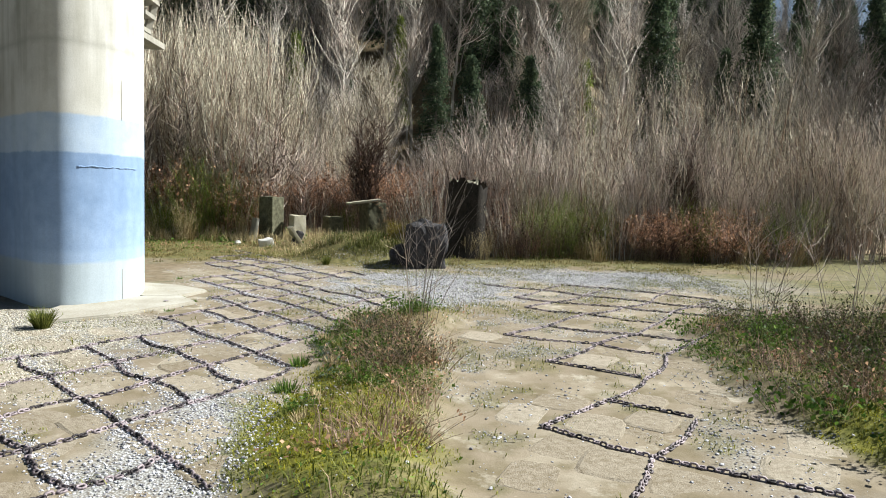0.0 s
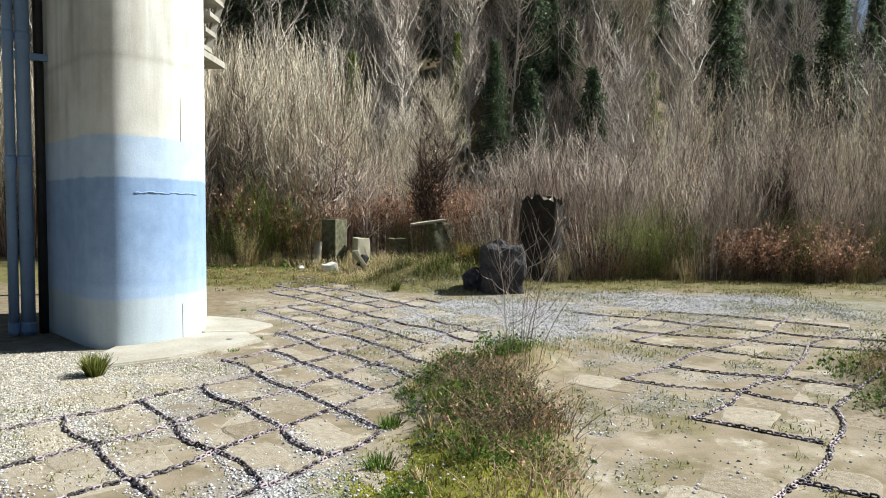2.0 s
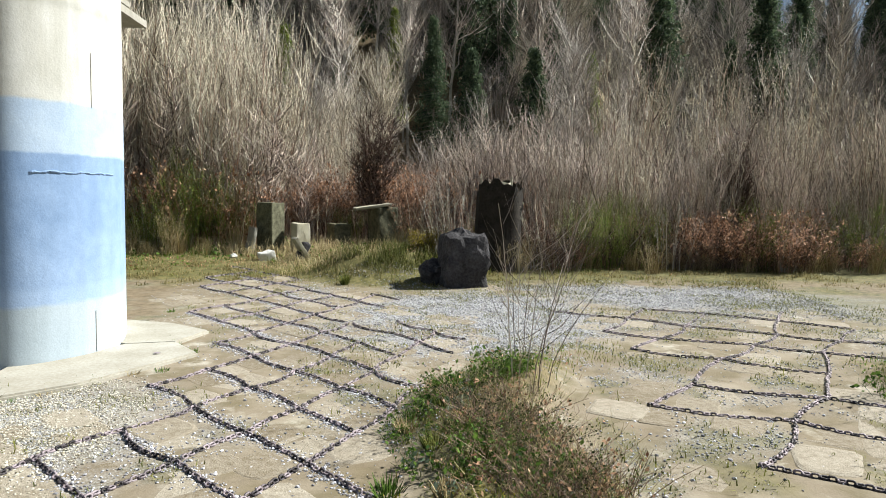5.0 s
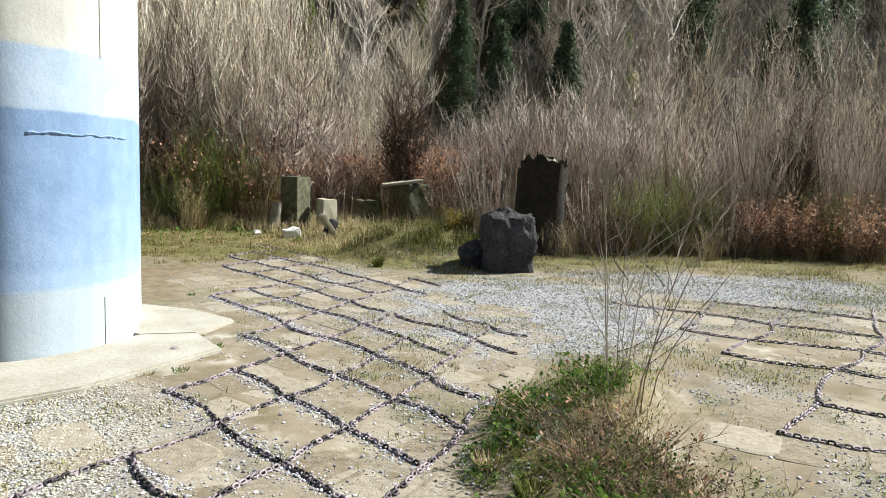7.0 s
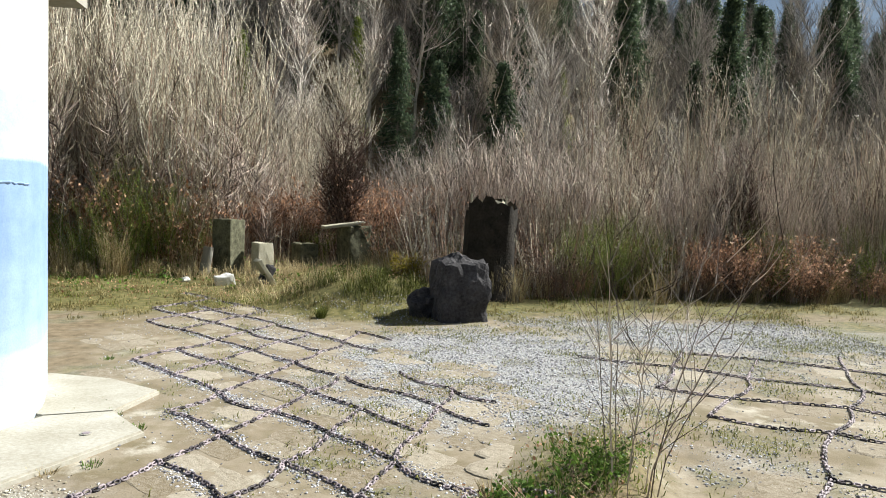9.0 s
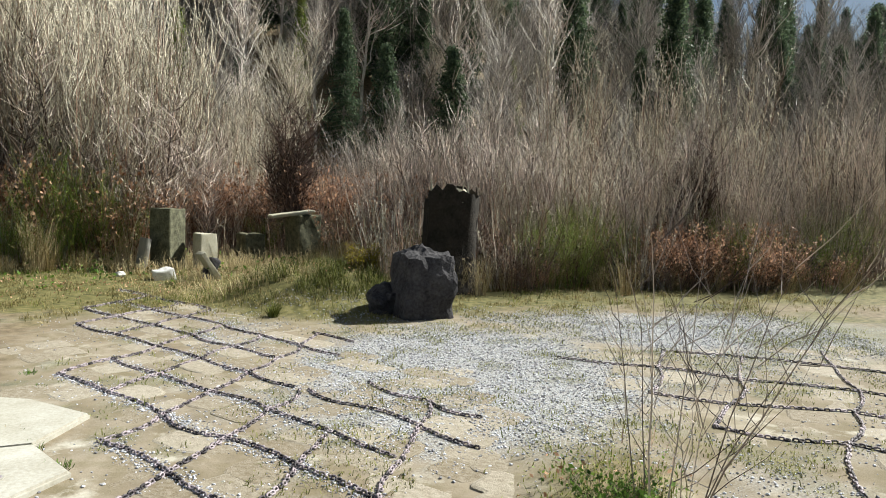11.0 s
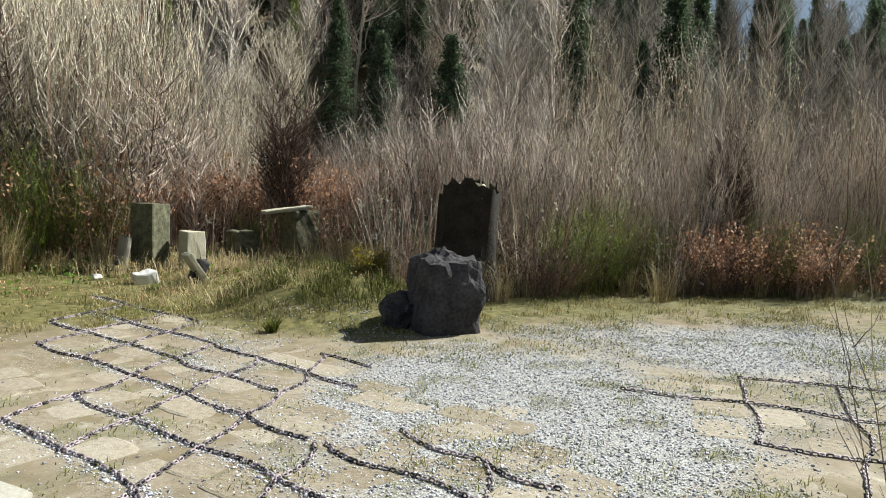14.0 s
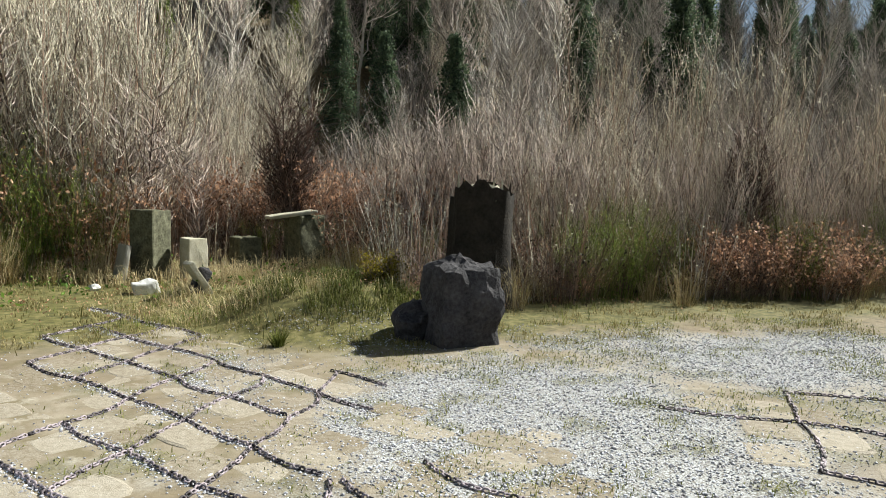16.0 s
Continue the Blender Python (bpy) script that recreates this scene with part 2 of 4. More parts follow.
def part(name, bm, mat, parent=None, label="", smooth=False):
    mesh = bpy.data.meshes.new(name)
    bm.to_mesh(mesh)
    bm.free()
    mesh.materials.append(mat)
    if smooth:
        mesh.polygons.foreach_set("use_smooth", [True] * len(mesh.polygons))
    ob = new(name, mesh)
    if parent is not None:
        ob.parent = parent
    if label:
        tagged(ob, label)
    return ob


def thing(name, place, label, category, group="", kind="", turn=0.0):
    ob = new(name)
    ob.empty_display_size = 0.1
    ob.matrix_basis = pose(*place, 0, 0, turn)
    return tagged(ob, label, category, group, kind)


def hashed(ix, iy, seed):
    v = np.sin(ix * 127.1 + iy * 311.7 + seed * 74.7) * 43758.5453
    return v - np.floor(v)


def wave(x, y, scale, seed=0):
    """Smooth value noise, 0 to 1, of places x, y."""
    x, y = np.asarray(x, float) * scale, np.asarray(y, float) * scale
    ix, iy = np.floor(x), np.floor(y)
    fx, fy = x - ix, y - iy
    fx, fy = fx * fx * (3 - 2 * fx), fy * fy * (3 - 2 * fy)
    a, b = hashed(ix, iy, seed), hashed(ix + 1, iy, seed)
    c, d = hashed(ix, iy + 1, seed), hashed(ix + 1, iy + 1, seed)
    return (a * (1 - fx) + b * fx) * (1 - fy) + (c * (1 - fx) + d * fx) * fy


def turbulence(x, y, scale, seed=0):
    return 0.55 * wave(x, y, scale, seed) + 0.3 * wave(x, y, scale * 2.3, seed + 1) + 0.15 * wave(x, y, scale * 5.1, seed + 2)


def step(a, b, v):
    s = np.clip((np.asarray(v, float) - a) / (b - a), 0, 1)
    return s * s * (3 - 2 * s)


def blob(x, y, cx, cy, rx, ry, turn=0.0):
    """1 in the middle of an ellipse, 0 from its rim outwards."""
    c, s = math.cos(radians(turn)), math.sin(radians(turn))
    u, v = (x - cx) * c + (y - cy) * s, -(x - cx) * s + (y - cy) * c
    return 1 - step(0.3, 1.0, np.sqrt((u / rx) ** 2 + (v / ry) ** 2))


def bank_edge(y):
    """Where the overgrown bank beside the apron begins, along x."""
    return 0.22 + 0.10 * np.sin(y * 1.7) + 0.55 * step(-5.4, -3.6, y) + 0.25 * step(-8.0, -9.5, y)


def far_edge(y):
    """Where the second overgrown bank begins, along x: added, a repeat of the first."""
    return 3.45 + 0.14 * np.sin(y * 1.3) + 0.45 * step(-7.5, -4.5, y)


def bank(x, y):
    # far: the added second bank
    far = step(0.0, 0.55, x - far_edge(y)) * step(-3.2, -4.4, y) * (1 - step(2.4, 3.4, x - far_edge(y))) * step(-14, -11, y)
    return far + step(0.0, 0.55, x - bank_edge(y)) * step(-2.6, -4.6, y) * (1 - step(0.8, 1.25, x - bank_edge(y))) * step(-16, -12, y)


def height(x, y):
    x, y = np.asarray(x, float), np.asarray(y, float)
    far = np.maximum(y - 24 - 0.10 * np.abs(x), 0)
    hill = 0.80 * far * step(0, 9, far) * (0.80 + 0.4 * wave(x, y, 0.03, 5))
    hill = 62 * (1 - np.exp(-hill / 62)) * (1 - 0.32 * step(0.18, 0.36, x / np.maximum(y + 8, 1)))
    z = 0.03 * (turbulence(x, y, 0.8, 3) - 0.5) + 0.02
    z = z + 0.38 * blob(x, y, 0.2, 3.7, 1.7, 2.2) + 0.10 * step(4.8, 8.0, y) + 0.10 * blob(x, y, -1.4, 5.2, 1.0, 1.0)
    z = z + bank(x, y) * (0.05 + 0.17 * turbulence(x, y, 0.9, 9))
    return z + hill


def at(x, y):
    return float(height(x, y))


def in_net(x, y):
    """1 on the stone apron under the chains."""
    left = step(-2.35, -1.95, x + 0.42 * (y + 5.6) * (y < -3.4) + 0.75 * step(-2.2, 0.5, y))
    return left * (1 - step(5.5, 7.0, x)) * step(-10.5, -9.4, y) * (1 - step(2.2, 3.2, y + 0.25 * np.maximum(x, 0)))


def masks(x, y):
    n, m = turbulence(x, y, 1.3, 20), turbulence(x, y, 3.1, 30)
    pale = blob(x, y, -3.1, -5.6, 2.6, 2.5, 20) * 1.4
    grey = np.maximum(blob(x, y, 1.35, -1.1, 2.1, 2.9, -14) * 1.5, blob(x, y, -0.05, -7.7, 0.75, 1.6) * 1.3)
    grey = np.maximum(grey, blob(x, y, 5.0, 0.3, 4.2, 2.0, -10) * 1.1)
    gravel = np.clip(np.maximum(pale, grey) + (m - 0.5) * 1.2 + (n - 0.5) * 1.3 * (x > -1.2), 0, 1) * (1 - bank(x, y))
    net = in_net(x, y) * (1 - 0.55 * step(0.45, 0.7, n))
    silt = np.clip(net + 0.4 * step(0.45, 0.6, m) * (y < 3) * (y > -12) * (np.abs(x) < 7), 0, 1)
    tuft = step(0.55, 0.72, m) * 0.55 * (y < 3)
    grass = np.clip(step(1.6, 3.0, y + 2.4 * (n - 0.5)) + blob(x, y, 0.2, 3.0, 1.9, 2.2) + bank(x, y) * 0.9 + tuft * (1 - pale) + step(-9.5, -12, y) * n, 0, 1)
    grass = np.clip(np.maximum(grass, step(6.0, 9, np.abs(x + 1)) * step(0.35, 0.6, n)), 0, 1)
    moss = np.clip(np.maximum(blob(x, y, 0.68, -7.5, 0.75, 1.7, 8), blob(x, y, 4.1, -8.2, 0.7, 1.3, 8)) * 1.6 - 0.4 * (m < 0.4), 0, 1)
    litter = np.clip(step(6.3, 8.2, y + (n - 0.5)) + bank(x, y) * step(0.25, 0.7, x - bank_edge(y)) * step(-7.4, -6.6, y) * 0.9, 0, 1)
    return dict(silt=silt, gravel=gravel * (1 - step(2, 3.5, y)), grass=grass, moss=moss, litter=litter)


# ---- ground: one sheet to the horizon ----
def axis(fine0, fine1, fine, lo, hi):
    inner = np.arange(fine0, fine1, fine)
    grow = lambda start, end: start + np.sign(end - start) * (np.geomspace(fine, abs(end - start) + fine, 46) - fine)
    return np.unique(np.round(np.concatenate([grow(fine0, lo), inner, grow(fine1, hi)]), 4))


def build_ground():
    xs, ys = axis(-5.5, 3.5, 0.07, -420, 420), axis(-10.5, 9.0, 0.07, -420, 420)
    X, Y = np.meshgrid(xs, ys)
    Z = height(X, Y)
    n, m = len(xs), len(ys)
    index = np.arange(n * m).reshape(m, n)
    faces = np.stack([index[:-1, :-1], index[:-1, 1:], index[1:, 1:], index[1:, :-1]], -1).reshape(-1, 4)
    ob = finish("ground", np.stack([X, Y, Z], -1).reshape(-1, 3), faces, GROUND, smooth=True)
    for name, values in masks(X, Y).items():
        layer = ob.data.attributes.new(name, "FLOAT", "POINT")
        layer.data.foreach_set("value", values.ravel().astype(np.float32))
    return tagged(ob, "silty ground with gravel, moss and rough grass rising to a hillside", "ground", kind="structure")


build_ground()


# ---- bridge pier ----
def rounded_outline(corners, step_count=9):
    """A closed outline from corners (x, y, radius)."""
    out = []
    for k, (x, y, r) in enumerate(corners):
        p, q, s = Vector((x, y)), Vector(corners[k - 1][:2]), Vector(corners[(k + 1) % len(corners)][:2])
        a, b = (q - p).normalized(), (s - p).normalized()
        start, end = p + a * r, p + b * r
        for u in np.linspace(0, 1, step_count):
            out.append(start * (1 - u) ** 2 + p * 2 * u * (1 - u) + end * u * u)
    return out


PIER_PLAN = [(-4.20, -2.58, 0.05), (-2.80, -3.92, 0.42), (-2.08, -3.12, 0.62), (-2.66, -1.40, 0.8), (-4.20, -1.0, 0.3)]


def prism(outline, z0, z1, levels=1):
    bm = bmesh.new()
    rings = []
    for k in range(levels + 1):
        rings.append([bm.verts.new((p[0], p[1], z0 + (z1 - z0) * k / levels)) for p in outline])
    for low, high in zip(rings, rings[1:]):
        for k in range(len(outline)):
            bm.faces.new((low[k - 1], low[k], high[k], high[k - 1]))
    bm.faces.new(rings[-1])
    bm.faces.new(rings[0][::-1])
    bmesh.ops.recalc_face_normals(bm, faces=bm.faces[:])
    return bm


def lump(radius, squash=(1, 1, 1), seed=0, rough=0.25, detail=2, scale=1.6, boxy=0.0):
    """A broken stone."""
    bm = bmesh.new()
    bmesh.ops.create_icosphere(bm, subdivisions=detail, radius=radius)
    for v in bm.verts:
        d = v.co.normalized()
        k = 1 + rough * (noise.noise(d * scale + Vector((seed * 3.1, seed, 0))) + 0.5 * noise.noise(d * scale * 2.7 + Vector((0, seed, seed))))
        if boxy:
            k *= 1 + boxy * (1 / max(abs(d.x), abs(d.y), abs(d.z)) - 1)
            k *= 1 + 0.05 * noise.noise(d * 6 + Vector((seed, 0, seed)))
        v.co = Vector((d.x * squash[0], d.y * squash[1], d.z * squash[2])) * radius * k
    return bm


def block(sx, sy, sz, bevel=0.02, wear=0.012, seed=0):
    """A worn block that stands on its base's middle."""
    bm = bmesh.new()
    bmesh.ops.create_cube(bm, size=1.0)
    for v in bm.verts:
        v.co = Vector((v.co.x * sx, v.co.y * sy, (v.co.z + 0.5) * sz))
    bmesh.ops.bevel(bm, geom=bm.edges[:], offset=bevel, segments=2, affect="EDGES", profile=0.6)
    bmesh.ops.subdivide_edges(bm, edges=[e for e in bm.edges if e.calc_length() > 0.25], cuts=3, use_grid_fill=True)
    for v in bm.verts:
        v.co += wear * Vector((noise.noise(v.co * 5 + Vector((seed, 0, 0))), noise.noise(v.co * 5 + Vector((0, seed, 7))), noise.noise(v.co * 5 + Vector((3, 0, seed)))))
    return bm


def tube(points, radius, sides=12, caps=True):
    """A pipe through points; radius: one number or one a point."""
    bm = bmesh.new()
    radii = radius if isinstance(radius, (list, tuple)) else [radius] * len(points)
    points = [Vector(p) for p in points]
    rings = []
    for k, p in enumerate(points):
        way = (points[min(k + 1, len(points) - 1)] - points[max(k - 1, 0)]).normalized()
        side = way.cross(Vector((0, 0, 1)) if abs(way.z) < 0.9 else Vector((1, 0, 0))).normalized()
        other = way.cross(side)
        rings.append([bm.verts.new(p + radii[k] * (math.cos(a) * side + math.sin(a) * other)) for a in np.linspace(0, math.tau, sides, endpoint=False)])
    for low, high in zip(rings, rings[1:]):
        for k in range(sides):
            bm.faces.new((low[k - 1], low[k], high[k], high[k - 1]))
    if caps:
        bm.faces.new(rings[0][::-1])
        bm.faces.new(rings[-1])
    bmesh.ops.recalc_face_normals(bm, faces=bm.faces[:])
    return bm


def build_pier():
    base = thing("bridge_pier", (0, 0, 0), "rounded concrete bridge pier with blue painted bands on a stone apron", "bridge pier")
    part("shaft", prism(rounded_outline(PIER_PLAN), -0.3, 9.0, 24), PIER, base, smooth=False)
    bpy.data.objects["shaft"].data.polygons.foreach_set("use_smooth", [abs(p.normal.z) < 0.5 for p in bpy.data.objects["shaft"].data.polygons])
    # ragged ledges where the shuttering met
    rng = random.Random(4)
    face = [p for p in rounded_outline(PIER_PLAN, 41) if p[0] > -2.58 and -3.75 < p[1] < -2.92]
    rim = [(p[0], p[1], 1.605 + rng.uniform(-0.007, 0.007)) for p in face]
    part("ledge", tube(rim, [0.002] + [rng.uniform(0.004, 0.013) for p in face[2:]] + [0.002], 6), PIER, base, "rough ledge of spilt concrete")
    part("joint", tube([(-2.268, -3.22, 0.06), (-2.268, -3.22, 0.30), (-2.268, -3.22, 0.42)], 0.0025, 6), STEEL, base, "dark vertical shuttering joint")
    part("joint", tube([(-2.268, -3.22, 2.16), (-2.268, -3.22, 2.62)], 0.002, 6), STEEL, base, "dark vertical shuttering joint")
    part("deck_beam", prism([(-7.5, -4.6), (-2.2, -4.6), (-2.2, -0.6), (-7.5, -0.6)], 9.0, 10.2), STEEL, base, "concrete cap under the bridge deck")


build_pier()


def build_pipes():
    base = thing("drain_pipes", (0, 0, 0), "three blue painted drain pipes clamped beside the pier", "pipe")
    for x, y, r, top, foot in ((-4.30, -2.96, 0.05, 9.0, -0.1), (-4.215, -3.08, 0.052, 9.0, -0.1), (-4.105, -3.0, 0.072, 9.0, -0.1)):
        pipe = part("pipe", tube([(x, y, foot), (x, y, 4), (x, y, top)], r, 16), PIPE, base, smooth=True)
        for z in (0.05, 1.9, 3.25, 5.2):
            part("collar", tube([(x, y, z), (x, y, z + 0.02), (x, y, z + 0.10), (x, y, z + 0.12)], [r, r + 0.01, r + 0.01, r], 16), PIPE, pipe)
    # Black tube set into the gap between the pipes and the pier.
    part("gap_tube", tube([(-4.015, -2.86, -0.1), (-4.015, -2.86, 9.0)], 0.05, 12), DARK_PIPE, base, "black tube in the gap beside the pier", smooth=True)
    for z in (3.08, 6.2):
        part("bracket", prism([(-4.15, -3.09), (-3.90, -2.87), (-3.93, -2.80), (-4.18, -3.0)], z, z + 0.07), PIPE, base, "flat steel clamp")


build_pipes()


def build_stairs():
    base = thing("concrete_stairs", (0, 0, 0), "weathered concrete stair flight behind the bridge pier", "stairs")
    for k in range(9):
        x, z = -3.24 + 0.07 * k, 3.80 + 0.24 * k
        part("tread", prism([(x - 1.1, 0.3), (x - 0.12, 0.3), (x - 0.12, 0.75), (x - 1.1, 0.75)], z + 0.2, z + 0.27), STEEL, base)
    part("post", prism([(-4.3, 1.2), (-4.1, 1.2), (-4.1, 1.4), (-4.3, 1.4)], -0.1, 3.88), STEEL, base)
    part("stringer", tube([(-3.46, 0.72, 3.95), (-2.80, 0.72, 6.15)], 0.07, 4), STEEL, base)
    part("landing", prism([(-4.4, 0.25), (-3.36, 0.25), (-3.36, 1.4), (-4.4, 1.4)], 3.88, 3.98), STEEL, base)


build_stairs()


def build_apron():
    for outline, top, name in (([(-2.40, -4.62), (-1.98, -4.25), (-1.40, -3.24), (-1.72, -2.78), (-2.15, -2.88), (-2.5, -3.5), (-2.75, -3.75), (-2.72, -4.2)], 0.055, 0), ([(-1.732, -2.766), (-1.57, -2.2), (-2.05, -1.80), (-2.60, -1.6), (-3.0, -2.4), (-2.165, -2.864)], 0.05, 1)):
        pad = thing("concrete_pad", (0, 0, 0), "thin pale concrete pad poured round the pier's foot", "paving", "pads at the pier's foot")
        bm = prism(outline, -0.08, top)
        bmesh.ops.bevel(bm, geom=[e for e in bm.edges if e.verts[0].co.z > 0 and e.verts[1].co.z > 0], offset=0.015, segments=2, affect="EDGES")
        part("slab", bm, APRON, pad)


build_apron()


def build_drain():
    lid = thing("drain_cover", (-1.73, -3.30, 0.055), "small round iron cover set in a concrete pad", "drain cover")
    part("rim", tube([(0, 0, -0.01), (0, 0, 0.006)], 0.035, 16), STEEL, lid)
    part("cap", tube([(0, 0, -0.01), (0, 0, 0.010)], 0.024, 14), CHAIN, lid)


build_drain()


# ---- old blocks of stone and concrete at the edge of the thicket ----
def stand(name, bm, mat, x, y, turn, label, category, lean=(0, 0), sink=0.06, piece="body"):
    base = thing(name, (x, y, at(x, y) - sink), label, category, turn=turn)
    base.matrix_basis = pose(x, y, at(x, y) - sink, lean[0], lean[1], turn)
    part(piece, bm, mat, base)
    return base


stand("concrete_block", block(0.46, 0.46, 1.22, 0.03, 0.025, 1), BLOCK, -2.52, 7.05, 59, "tall mossy concrete block standing at the thicket's edge", "concrete block")
stand("concrete_block", block(0.36, 0.30, 0.74, 0.02, 0.02, 2), CLEAN_BLOCK, -1.84, 7.1, 38, "small pale square concrete post in dry grass", "concrete block")
stand("concrete_block", block(0.46, 0.5, 0.66, 0.03, 0.03, 3), BLOCK, -1.05, 8.55, 28, "low mossy concrete block among dry stalks", "concrete block")
stand("concrete_block", block(0.60, 0.6, 1.12, 0.04, 0.04, 4), BLOCK, 0.10, 8.75, 30, "tilted mossy concrete block half grown over", "concrete block", lean=(4, -4))
stand("stone_slab", block(0.95, 0.5, 0.07, 0.02, 0.02, 5), CLEAN_BLOCK, -0.18, 8.5, 12, "flat pale slab lying on a mossy block", "stone slab", lean=(0, -8), sink=-1.02)
stand("stone_slab", block(0.085, 0.30, 0.60, 0.015, 0.02, 6), CLEAN_BLOCK, -1.40, 5.15, 25, "narrow stone slab leaning in the grass", "stone slab", lean=(0, -33))
stand("stone_slab", block(0.18, 0.36, 0.42, 0.03, 0.04, 7), ROCK, -1.64, 5.25, 10, "dark broken slab under a leaning stone", "stone slab", lean=(0, 24))
stand("stone_slab", block(0.10, 0.5, 0.66, 0.03, 0.02, 8), STEEL, -2.98, 6.8, 25, "grey slab leaning on a tall concrete block", "stone slab", lean=(0, 10))
stand("stone", block(0.34, 0.26, 0.22, 0.03, 0.05, 14), WHITE_STONE, -2.36, 5.65, 20, "whitish stone lying before a concrete block", "stone", lean=(6, -8), sink=0.03)
stand("stone", lump(0.09, (1.0, 0.8, 0.7), 6, 0.3, 2), WHITE_STONE, -3.15, 6.0, 0, "small whitish stone in the grass", "stone", sink=-0.03)
stand("boulder", lump(0.43, (0.86, 0.75, 1.14), 11, 0.22, 4, 1.5, 0.75), ROCK, 1.46, 1.72, 12, "large dark craggy boulder beside the gravel", "boulder", sink=-0.36)
stand("boulder", lump(0.27, (1.0, 0.8, 0.85), 15, 0.36, 3, 1.5), ROCK, 0.98, 1.95, 60, "dark boulder leaning on a larger one", "boulder", sink=-0.14)


def build_stump():
    """A broken trunk: buttressed foot, furrowed sides, a splintered top."""
    rng = random.Random(17)
    base = thing("tree_stump", (2.40, 4.3, at(2.40, 4.3)), "dark broken tree stump with a pale splintered top", "tree stump")
    bm = bmesh.new()
    sides, rings = 28, []
    for u in (0.0, 0.06, 0.15, 0.35, 0.6, 0.85, 1.0):
        ring = []
        for k in range(sides):
            a = math.tau * k / sides
            furrow = 1 + 0.07 * math.sin(7 * a + 2 * u) + 0.05 * math.sin(13 * a - 3 * u)
            r = 0.44 * furrow * (1 + 0.5 * (1 - u) ** 6 * (1 + 0.5 * math.sin(5 * a)))
            ragged = 0.0 if u < 1 else 0.10 * math.sin(2 * a - 0.6) + rng.uniform(-0.06, 0.06)
            ring.append(bm.verts.new((r * math.cos(a) + 0.05 * u, r * math.sin(a), -0.05 + 1.72 * u + ragged)))
        rings.append(ring)
    for low, high in zip(rings, rings[1:]):
        for k in range(sides):
            bm.faces.new((low[k - 1], low[k], high[k], high[k - 1]))
    part("trunk", bm, DARK_BARK, base, smooth=True)
    core = bmesh.new()
    rim = [core.verts.new((0.98 * v.x, 0.98 * v.y, v.z - 0.01)) for v in [Vector((0.41 * math.cos(math.tau * k / 20) + 0.05, 0.41 * math.sin(math.tau * k / 20), 1.52)) for k in range(20)]]
    tops = [core.verts.new((v.co.x * 0.6, v.co.y * 0.6, 1.55 + rng.uniform(0, 0.22))) for v in rim]
    for k in range(20):
        core.faces.new((rim[k - 1], rim[k], tops[k], tops[k - 1]))
    core.faces.new(tops)
    part("heartwood", core, CLEAN_BLOCK, base, "pale splintered wood")
    for k in range(6):
        a = math.tau * k / 6 + rng.uniform(-0.3, 0.3)
        p = Vector((0.4 * math.cos(a) + 0.05, 0.4 * math.sin(a), 1.5))
        part("splinter", tube([p, p + Vector((rng.uniform(-0.03, 0.03), rng.uniform(-0.03, 0.03), rng.uniform(0.2, 0.42)))], [0.04, 0.006], 5), CLEAN_BLOCK if k % 2 else DARK_BARK, base)


build_stump()


# ---- anchor chains laid in a net over the stones ----
def node(i, j):
    x = -1.9217 + 0.5094 * i + 0.324 * j - 0.0072 * j * j - 0.0165 * i * j - 0.0149 * i * i
    y = -6.0588 - 0.5503 * i + 0.4068 * j + 0.0095 * j * j + 0.0044 * i * j + 0.0122 * i * i
    return Vector((x, y, 0))


def ring_link(length, width, wire, around=10, sides=5):
    """One link of a chain, lying along x."""
    verts, faces = [], []
    for k in range(around):
        a = math.tau * k / around
        centre = Vector((math.cos(a) * width * 0.5 + math.copysign(length * 0.5 - width * 0.5, math.cos(a)), math.sin(a) * width * 0.5, 0))
        out = Vector((math.cos(a), math.sin(a), 0))
        for s in range(sides):
            b = math.tau * s / sides
            verts.append(centre + wire * (math.cos(b) * out + math.sin(b) * Vector((0, 0, 1))))
    for k in range(around):
        for s in range(sides):
            faces.append((k * sides + s, (k + 1) % around * sides + s, (k + 1) % around * sides + (s + 1) % sides, k * sides + (s + 1) % sides))
    return verts, faces


LINK_PITCH = 0.041
LINK_VERTS, LINK_FACES = ring_link(0.037, 0.023, 0.0072, 9, 5)
LINK_MESH = bpy.data.meshes.new("link")
LINK_MESH.from_pydata([tuple(v) for v in LINK_VERTS], [], LINK_FACES)
LINK_MESH.materials.append(CHAIN)
LINK_MESH.polygons.foreach_set("use_smooth", [True] * len(LINK_MESH.polygons))


